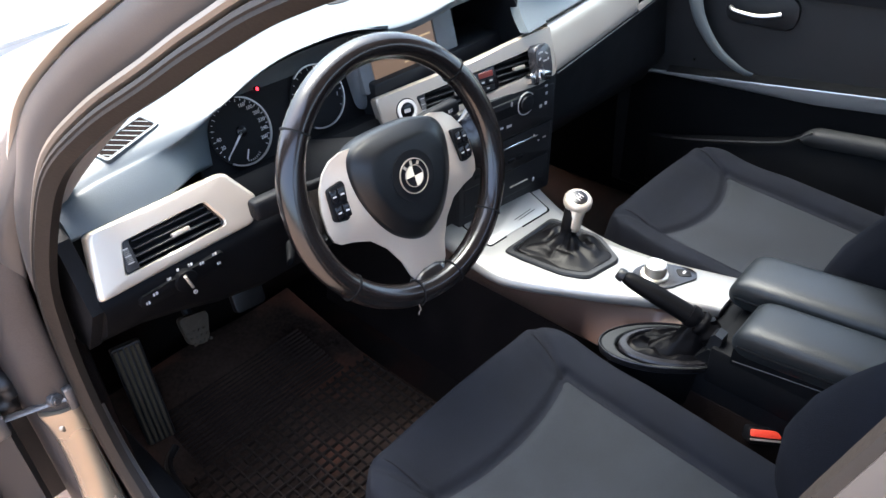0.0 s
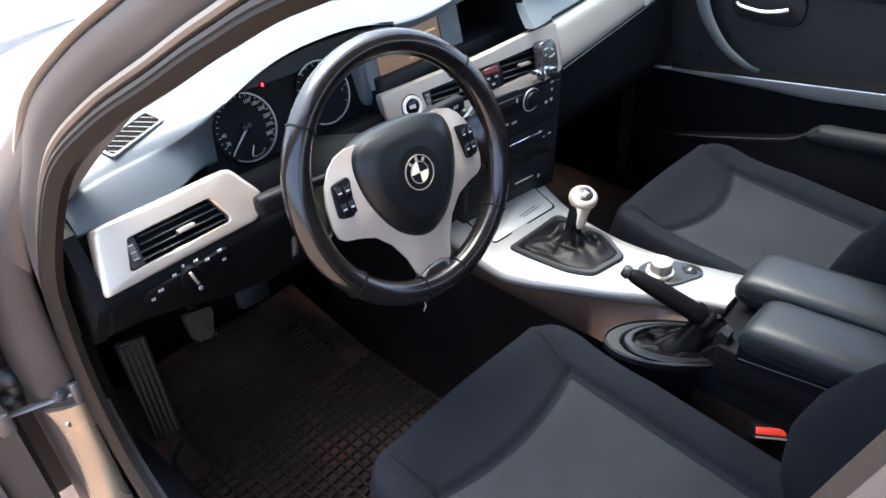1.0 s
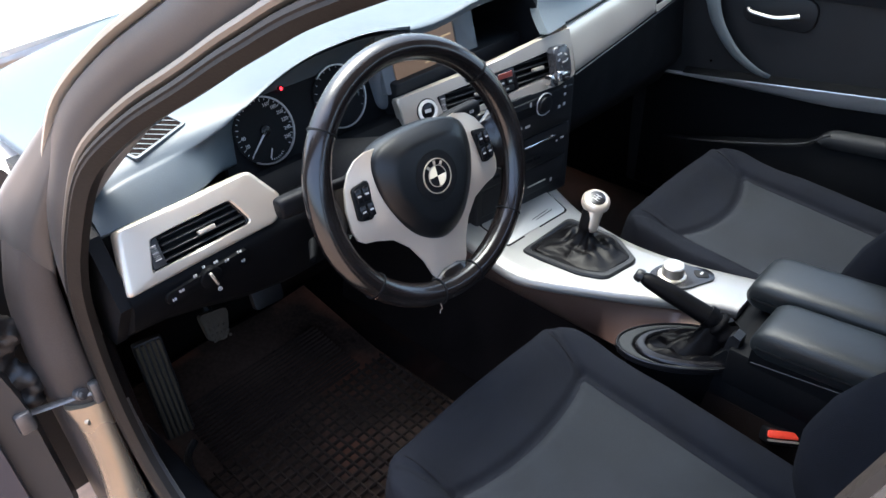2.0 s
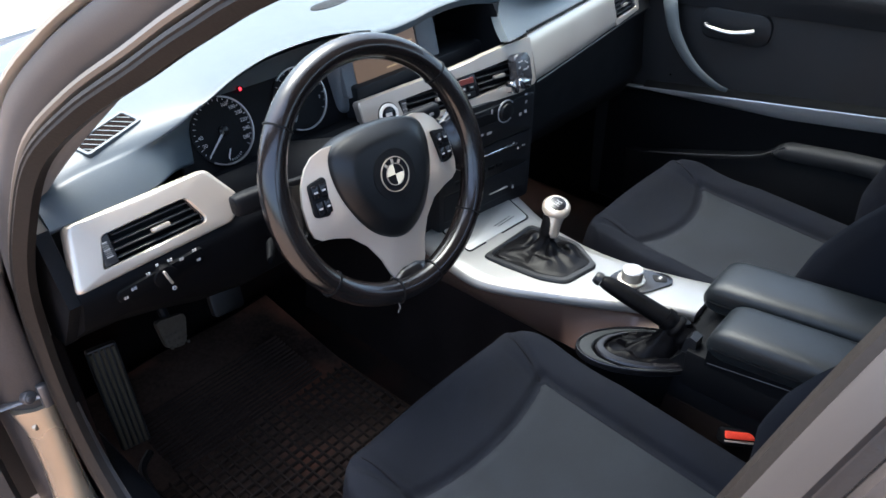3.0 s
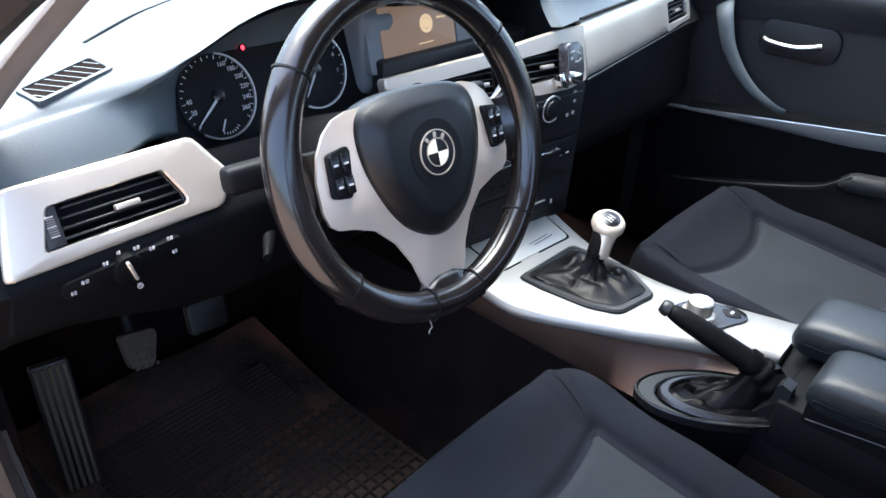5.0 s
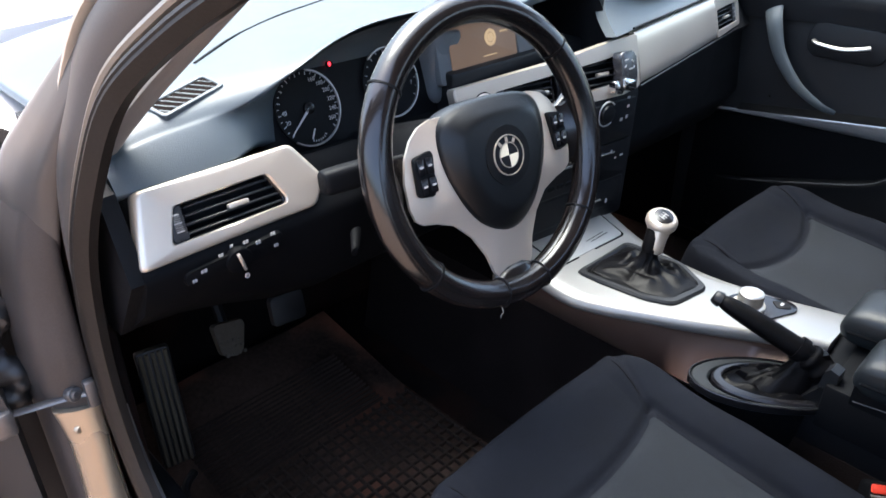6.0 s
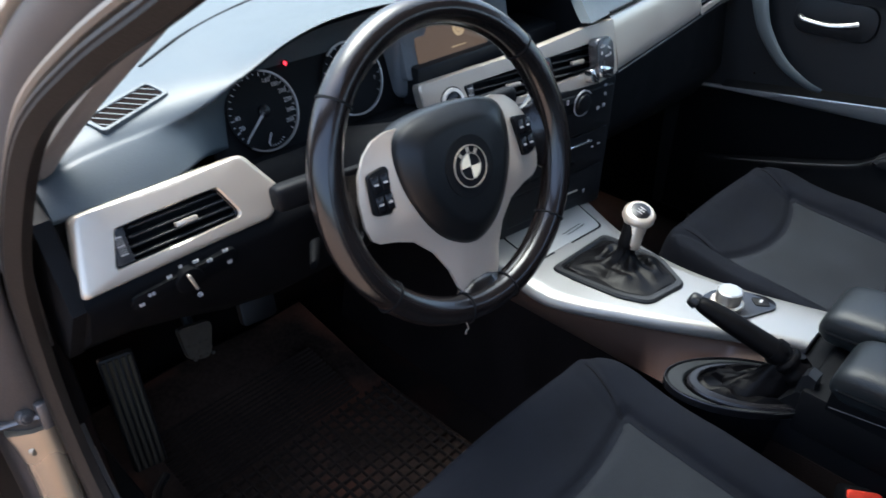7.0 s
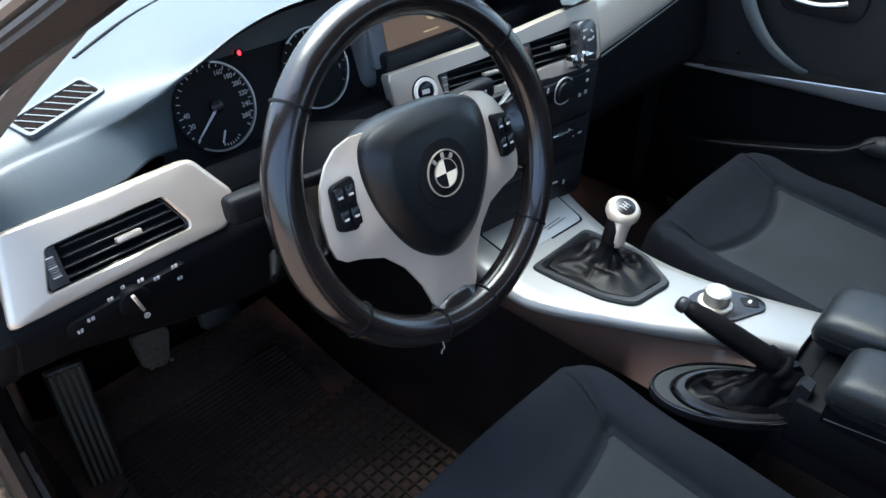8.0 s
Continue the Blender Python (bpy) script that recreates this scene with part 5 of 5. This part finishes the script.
# ---------------------------------------------------------------- seats
def seat(cx, yf, label, parts_label, dip):
    s = thing("front_seat", (cx, yf - 0.25, 0.28), label, "car seat", "front seats")
    W = 0.235

    def height(a, d):
        """Cushion height at a (half-width fraction) and d metres behind the front edge."""
        side = max(0.0, (abs(a) - 0.60) / 0.40)
        z = 0.500 - 0.10 * max(0, d - 0.12)
        z += 0.030 * math.sin(math.pi * min(1.0, side * 0.86) ) * (0.25 + 0.75 * min(1, d / 0.20))
        roll = 0.037 * math.exp(-((d - 0.036) / 0.062) ** 2)
        z += roll * (1 - 0.4 * side)
        z -= 0.09 * max(0, (side - 0.72) / 0.28) ** 2
        z -= 0.09 * max(0, (0.026 - d) / 0.026) ** 2
        seam = abs(abs(a) - 0.665) * W
        z -= 0.006 * math.exp(-(seam / 0.005) ** 2) * soft(d, 0.10, 0.125)
        front = 0.114 + dip * (1 - (min(abs(a), 0.655) / 0.655) ** 2)
        z -= 0.007 * math.exp(-((d - front) / 0.006) ** 2) * (1 - soft(abs(a), 0.655, 0.70))
        corner = (abs(a) - 0.655) * W - 0.033 * (0.114 - d) / 0.092
        z -= 0.005 * math.exp(-(corner / 0.006) ** 2) * (0.02 < d < 0.118)
        return z

    def f(u, v):
        a = 2 * u - 1
        d = 0.50 * v ** 1.2
        bow = 0.012 * a * a + 0.065 * (max(0, abs(a) - 0.72) / 0.28) ** 1.8
        return cx + a * W, yf - bow - d, height(a, d)

    def full():
        nu, nv = 130, 104
        rows = [[Vector(f(i / nu, j / nv)) for j in range(nv + 1)] for i in range(nu + 1)]
        rings = [[Vector((r[0].x, r[0].y - 0.005, 0.36))] + r + [Vector((r[-1].x, r[-1].y, 0.36))] for r in rows]
        first = [Vector((p.x + 0.004, p.y, 0.36)) for p in rings[0]]
        last = [Vector((p.x - 0.004, p.y, 0.36)) for p in rings[-1]]
        return loft([first] + rings + [last])
    wpart("cushion", full(), FABRIC, s, parts_label + " cushion", 75)

    def g(u, v):
        a = (2 * u - 1) * 0.655
        d0 = 0.114 + dip * (1 - (a / 0.655) ** 2)
        d = d0 + (0.49 - d0) * v
        bow = 0.012 * a * a
        e = min(1.0, min(u, 1 - u) / 0.05, v / 0.06)
        return cx + a * W, yf - bow - d, height(a, d) + (-0.003 + 0.0065 * (1 - (1 - e) ** 2))
    wpart("centre_panel", sheet(g, 30, 30, (0, 0, -0.012)), FABRIC_MID, s, "lighter grey cloth centre panel", 75)
    up = Vector((0, 0, 0.0014))
    # dark tubes draw the soft shadow that lies along the seams
    SEAM = bpy.data.materials.get("seam_shadow_line") or material("seam_shadow_line", (0.0035, 0.0035, 0.004), 0.9, 0, 0.2, 900, 0.2, 9, 0.0, 0.05)
    wpart("seam", tube([Vector(g(u, 0.0)) + up for u in [i / 16 for i in range(17)]], 0.0016, 40, 6), SEAM, s)
    for e in (0.0, 1.0):
        wpart("seam", tube([Vector(g(e, v)) + up for v in [i / 16 for i in range(17)]], 0.0016, 40, 6), SEAM, s)
        q = 0.5 + (0.3275 if e else -0.3275)
        wpart("seam", tube([Vector(f(q + (0.035 * k if e else -0.035 * k), ((0.114 - 0.092 * k) / 0.5) ** (1 / 1.2))) + up * 0.4 for k in (0, 0.25, 0.5, 0.75, 1.0)], 0.0009, 16, 6), SEAM, s)
    # backrest
    def back(u, v):
        a = 2 * u - 1
        z = 0.45 + 0.62 * v
        side = max(0.0, (abs(a) - 0.55) / 0.45)
        y = yf - 0.490 - 0.30 * max(0, z - 0.52) - 0.02
        bolster = -0.432 - 0.28 * max(0.0, z - 0.585) - 0.25 * max(0.0, z - 0.66) - 0.2 * max(0.0, z - 0.72) + 0.45 * max(0.0, z - 0.82) - 0.06 * max(0.0, 0.585 - z) - 0.15 * max(0.0, 0.52 - z)
        y += (yf - 0.006 + bolster - y) * math.sin(math.pi / 2 * min(1, side * 1.5)) - 0.10 * max(0, (side - 0.70) / 0.30) ** 2
        return cx + a * (W + 0.005) * (1 - 0.15 * max(0, v - 0.6)), y, z
    wpart("backrest", sheet(back, 40, 24, (0, -0.10, -0.02)), FABRIC, s, parts_label + " backrest", 75)
    def bpanel(u, v):
        a = (2 * u - 1) * 0.52
        x, y, z = back((a + 1) / 2, 0.12 + 0.8 * v)
        return x, y + 0.004, z
    wpart("back_panel", sheet(bpanel, 16, 16, (0, -0.01, 0)), FABRIC_MID, s, "", 75)
    wpart("seat_base", rbox((cx - 0.2, yf - 0.48, 0.24), (cx + 0.2, yf - 0.04, 0.37), 0.02), DARK, s)
    for x in (-0.17, 0.17):
        wpart("seat_rail", rbox((cx + x - 0.02, yf - 0.5, 0.20), (cx + x + 0.02, yf + 0.02, 0.24), 0.005), DARK, s)
    return s


seat(-0.398, -0.045, "dark grey cloth driver seat with a lighter centre panel", "dark grey cloth", 0.027)
seat(0.367, 0.040, "dark grey cloth passenger seat with a lighter centre panel", "dark grey cloth", 0.044)
buckle = thing("seat_belt_buckle", (-0.112, -0.455, 0.40), "black seat belt buckle with a red release button", "seat belt buckle")
BK = axes((-0.116, -0.452, 0.468), (0.55, -0.83, 0.0), (0.50, 0.33, 0.8))
wpart("housing", prism(rounded(0.052, 0.026, 0.006), 0.09, BK @ pose(0, -0.002, -0.004), 0.004), DARK, buckle)
RED = material("red_plastic", (0.75, 0.06, 0.03), 0.35)
wpart("button", prism(rounded(0.046, 0.012, 0.003), 0.008, BK @ pose(0, 0.002, 0.0), 0.002), RED, buckle, "bright red release button")
wpart("slot", prism(rounded(0.046, 0.003, 0.001), 0.008, BK @ pose(0, -0.0075, -0.001), 0), SILVER, buckle)

# ---------------------------------------------------------------- passenger door
door = thing("passenger_door", (0.77, -0.3, 0.25), "closed passenger door with black trim and a silver strip", "car door")


def door_panel(u, v):
    y = 0.34 - 1.25 * u
    z = 0.24 + 0.672 * v + 0.036 * u * v
    x = 0.765 - 0.02 * math.sin(math.pi * v) + 0.0
    if v > 0.93:
        x += 0.02 * ((v - 0.93) / 0.07) ** 2
    return x, y, z


wpart("door_card", sheet(door_panel, 30, 30, (0.05, 0, 0)), CARD, door, "black grained door card", 60)
wpart("window_sill", loft([[(0.750, y, z - 0.075), (0.741, y, z - 0.045), (0.736, y, z - 0.022), (0.739, y, z - 0.006), (0.748, y, z + 0.002), (0.765, y, z + 0.005), (0.80, y, z + 0.006), (0.82, y, z), (0.82, y, z - 0.075)] for y, z in ((0.34, 0.905), (0.1, 0.918), (-0.2, 0.932), (-0.6, 0.948), (-0.91, 0.955))]), CARD, door, "", 60)


def along(y):
    return 0.640 - 0.125 * (y - 0.026)


def strip_ring(y, dz0, dz1, x):
    z = along(y)
    return [(x, y, z + dz0), (x - 0.010, y, z + dz0 * 0.6), (x - 0.010, y, z + dz1 * 0.8), (x - 0.004, y, z + dz1), (x + 0.02, y, z + dz1), (x + 0.02, y, z + dz0)]


STRIP = material("satin_grey_door_strip", (0.27, 0.275, 0.275), 0.34, 0.5, 0.05, 1500, 0.04, 12)
wpart("trim_strip", loft([strip_ring(y, -0.038 * min(1, (0.28 - y) / 0.44) - 0.002, 0.0, 0.742) for y in [0.27 - 0.04 * i for i in range(30)]]), STRIP, door, "satin silver strip along the door", 50)
# added pale bar paints the highlight on the strip's upper edge
EDGE_GLINT = material("strip_edge_highlight", (0.82, 0.82, 0.81), 0.25, 0.6, 0.03, 900, 0.02, 12)
wpart("strip_edge", tube([(0.7335, y, along(y) - 0.0005) for y in [0.27 - 0.1 * i for i in range(12)]], 0.0020, 40, 6), EDGE_GLINT, door, "pale bar for the highlight along the upper strip edge")
wpart("armrest_ledge", loft([[(0.742, y, along(y) + 0.012), (0.734, y, along(y) + 0.008), (0.730, y, along(y) + 0.003), (0.735, y, along(y) - 0.001), (0.76, y, along(y)), (0.76, y, along(y) + 0.03)] for y in [0.20 - 0.06 * i for i in range(19)]]), DOOR, door, "", 60)
GREY = material("satin_grey_handle", (0.066, 0.080, 0.086), 0.42, 0.0, 0.06)
wpart("pull_handle", tube([(0.742, 0.170, 0.862), (0.722, 0.155, 0.835), (0.712, 0.125, 0.775), (0.708, 0.070, 0.715), (0.710, 0.010, 0.680), (0.722, -0.022, 0.668)], 0.021, 40, 12, 0.35, (1, 0, 0), taper=lambda f: 1.05 - 0.80 * f), GREY, door, "curved satin grey pull handle")
wpart("handle_recess", prism(rounded(0.17, 0.075, 0.03), 0.01, axes((0.7465, 0.0, 0.812), (0, -1, 0), (0, 0, 1)), 0.004), CARD, door)
wpart("release_handle", tube([(0.733, 0.066, 0.812), (0.722, 0.05, 0.808), (0.716, 0.0, 0.806), (0.718, -0.035, 0.812), (0.726, -0.053, 0.816)], 0.0065, 28, 10, 0.8, taper=lambda f: 0.8 + 0.5 * f), KNOB, door, "chrome release handle")
wpart("pocket", loft([[(0.742, y, zt - 0.004), (0.70 + 0.02 * e, y, zt), (0.692 + 0.03 * e, y, zt - 0.01), (0.70 + 0.03 * e, y, 0.30), (0.75, y, 0.28)] for y, zt, e in ((0.22, 0.44, 1), (0.16, 0.452, 0.3), (0.06, 0.482, 0), (-0.06, 0.515, 0), (-0.14, 0.541, 0), (-0.17, 0.562, 0), (-0.20, 0.582, 0), (-0.33, 0.596, 0), (-0.6, 0.61, 0), (-0.9, 0.62, 0.5))]), DOOR, door, "black door pocket", 50)
# near-black plate puts the recess's shade into colour
wpart("scoop_back", loft([[(0.7405, y, along(y) - 0.012), (0.7405, y, 0.26), (0.77, y, 0.26), (0.77, y, along(y) - 0.012)] for y in [0.30 - 0.1 * i for i in range(13)]]), DOOR, door, "near-black plate for the dark hollow behind the pocket")
# paler grey lip stands for the edge that catches light
b = tube([(0.700, 0.14, 0.462), (0.691, 0.06, 0.484), (0.690, -0.06, 0.517), (0.690, -0.135, 0.541), (0.690, -0.168, 0.562), (0.690, -0.196, 0.583)], 0.0022, 24, 6)
wpart("pocket_lip", b, CONSOLE, door, "thin door pocket lip in paler grey for its lit edge")
wpart("pocket_cap", loft([[(0.689, y, zt - h), (0.686, y, zt - h + 0.006), (0.686, y, zt - 0.008), (0.692, y, zt + 0.001), (0.72, y, zt + 0.002), (0.72, y, zt - h)] for y, zt, h in ((-0.172, 0.566, 0.010), (-0.185, 0.577, 0.026), (-0.20, 0.584, 0.034), (-0.33, 0.598, 0.034), (-0.6, 0.612, 0.034), (-0.9, 0.622, 0.034))]), GLOVE, door, "grey rounded pocket edge", 60)
wpart("lock_pin", disc(0.003, 0.004, axes((0.728, 0.13, 0.67), (0, -1, 0), (0, 0, 1)), 12, 0), CHROME, door)
pane = wpart("window_pane", sheet(lambda u, v: (0.80 - 0.22 * v, 0.35 - 1.1 * u - 0.35 * v * (1 - u), 0.93 + 0.42 * v), 6, 6, (0.004, 0, 0)), glass("clear_side_glass"), door)
pane.visible_shadow = False

# ---------------------------------------------------------------- footwell
foot = thing("footrest", (-0.668, 0.47, 0.23), "black ribbed footrest plate beside the pedals", "footrest")
FR = axes((-0.6715, 0.476, 0.358), (1, -0.2, 0), (-0.007, 0.029, 0.206))
wpart("plate", prism(rounded(0.054, 0.232, 0.006), 0.012, FR, 0.003), RUBBER, foot)
RIB = material("dusty_rubber_ribs", (0.088, 0.071, 0.048), 0.85, 0, 0.3, 300, 0.3, 14, 0.0, 0.1)
for i in range(5):
    x = -0.0196 + 0.0098 * i
    b = rbox((x - 0.0032, -0.112, -0.002), (x + 0.0032, 0.112, 0.005), 0.0018, 2)
    b.transform(FR)
    wpart("rib", b, RIB, foot)
clutch = thing("clutch_pedal", (-0.55, 0.46, 0.45), "worn clutch pedal with a studded rubber pad", "pedal")
CP = axes((-0.549, 0.45, 0.459), (1, 0.0, -0.15), (0, 0.35, 1))
PADM = material("dusty_pedal_rubber", (0.050, 0.041, 0.031), 0.85, 0, 0.3, 200, 0.5, 30, 0.0, 0.1)
wpart("pad", prism(rounded_poly([(-0.030, 0.028), (-0.020, -0.030), (0.017, -0.036), (0.031, 0.025)], 0.010), 0.014, CP, 0.004), PADM, clutch)
for i in range(4):
    for j in range(3):
        wpart("stud", disc(0.0032, 0.003, CP @ pose(-0.012 + 0.011 * i - 0.003 * j, -0.03 + 0.012 * j, 0.0022), 8, 0), PADM, clutch)
wpart("arm", tube([(-0.549, 0.462, 0.45), (-0.545, 0.50, 0.52), (-0.54, 0.55, 0.68)], 0.009, 12, 8), DARK, clutch)
brk = thing("brake_pedal", (-0.43, 0.46, 0.45), "black brake pedal hanging behind the steering column", "pedal")
BP = axes((-0.425, 0.46, 0.455), (1, 0.0, -0.1), (0, 0.35, 1))
wpart("pad", prism(rounded(0.07, 0.055, 0.01), 0.014, BP, 0.004), RUBBER, brk)
wpart("arm", tube([(-0.425, 0.472, 0.455), (-0.425, 0.51, 0.53), (-0.42, 0.56, 0.68)], 0.009, 12, 8), DARK, brk)
MAT_M = material("dirty_black_rubber_mat", (0.040, 0.026, 0.019), 0.85, 0, 0.8, 120, 0.4, 7, 0.0, 0.08, ((0.17, 0.060, 0.030), 3.5))
mat = thing("floor_mat", (-0.45, 0.25, 0.2), "dirty black rubber floor mat with a raised grid", "floor mat")
wpart("base", sheet(lambda u, v: (-0.715 + 0.49 * u, -0.15 + 0.80 * v, 0.208 + 0.14 * max(0, v - 0.68) ** 1.0 + 0.004 * math.sin(9 * u + 4 * v)), 20, 24, (0, 0, -0.006)), MAT_M, mat, "", 70)
MRIB = material("dusty_mat_ribs", (0.027, 0.0190, 0.0145), 0.85, 0, 0.7, 150, 0.3, 9, 0.0, 0.08)
across, lengthways = rbox((-0.235, -0.0019, 0), (0.235, 0.0019, 0.010), 0.0012, 1), rbox((-0.0019, -0.25, 0), (0.0019, 0.25, 0.010), 0.0012, 1)
across, lengthways = finish("rib_across", across, MRIB), finish("rib_along", lengthways, MRIB)
for i in range(22):
    ob = new("rib", lengthways)
    ob.location = (-0.695 + 0.0217 * i, 0.11, 0.2085)
    ob.parent = mat
    keep(ob, mat)
for j in range(23):
    ob = new("rib", across)
    ob.location = (-0.4675, -0.13 + 0.0217 * j, 0.2085)
    ob.parent = mat
    keep(ob, mat)
fine = finish("fine_rib", rbox((-0.18, -0.0016, 0), (0.18, 0.0016, 0.008), 0.0008, 1), MRIB)
for j in range(16):
    y = 0.37 + 0.0105 * j
    ob = new("fine_rib", fine)
    ob.location = (-0.47, y, 0.2095 + 0.14 * max(0, y - 0.39))
    ob.parent = mat
    keep(ob, mat)
wpart("border", tube([(-0.71, -0.14, 0.212), (-0.712, 0.2, 0.214), (-0.70, 0.40, 0.216), (-0.66, 0.45, 0.22)], 0.008, 24, 8), RUBBER, mat)

# ---------------------------------------------------------------- open driver door, seen past the front pillar
DOORLINE = material("mauve_grey_door_lining", (0.056, 0.047, 0.049), 0.6, 0, 0.15, 500, 0.2, 8, 0.0, 0.3)
odoor = thing("driver_door", (-1.0, 0.42, 0.3), "driver door standing wide open on its hinge", "car door")
# the door's painted end takes the shade-darkened pillar tone
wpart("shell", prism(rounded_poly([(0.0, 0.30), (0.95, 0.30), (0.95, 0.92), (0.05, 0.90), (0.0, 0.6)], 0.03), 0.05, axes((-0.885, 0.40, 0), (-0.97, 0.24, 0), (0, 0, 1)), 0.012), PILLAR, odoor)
wpart("door_card", prism(rounded_poly([(0.05, 0.33), (0.93, 0.33), (0.93, 0.92), (0.07, 0.88), (0.05, 0.6)], 0.04), 0.03, axes((-0.893, 0.365, 0), (-0.97, 0.24, 0), (0, 0, 1)), 0.02), DOORLINE, odoor)
STEEL = material("dull_zinc_steel", (0.13, 0.128, 0.13), 0.38, 0.8, 0.2, 300, 0.1, 30)
wpart("check_strap", tube([(-0.818, 0.298, 0.598), (-0.842, 0.312, 0.594), (-0.870, 0.333, 0.584), (-0.905, 0.365, 0.568)], 0.0075, 18, 10, 0.4), STEEL, odoor, "metal door check strap")
wpart("strap_joint", join(disc(0.0095, 0.012, axes((-0.832, 0.296, 0.604), (1, 0.3, 0), (0, 0.3, 1)), 18, 0.002), disc(0.0045, 0.006, axes((-0.833, 0.291, 0.606), (1, 0.3, 0), (0, 0.3, 1)), 8, 0.001)), STEEL, odoor, "bolted strap joint")
wpart("strap_bracket", join(rbox((-0.822, 0.288, 0.578), (-0.808, 0.300, 0.618), 0.003), rbox((-0.918, 0.345, 0.545), (-0.893, 0.374, 0.584), 0.006)), STEEL, odoor)
g = [(-0.885 + 0.014 * math.sin(2.3 * k), 0.388 + 0.010 * math.cos(1.7 * k), 0.905 - 0.034 * k) for k in range(11)]
bm = tube(g, 0.020, 120, 18, 0.8, (0, 1, 0))
for v in bm.verts:
    q = v.co * 75.0
    v.co += Vector((noise.noise(q), noise.noise(q + Vector((9, 0, 0))), 0.4 * noise.noise(q + Vector((0, 7, 0))))) * 0.008
wpart("cable_gaiter", bm, RUBBER, odoor, "crumpled glossy black cable gaiter", 70)
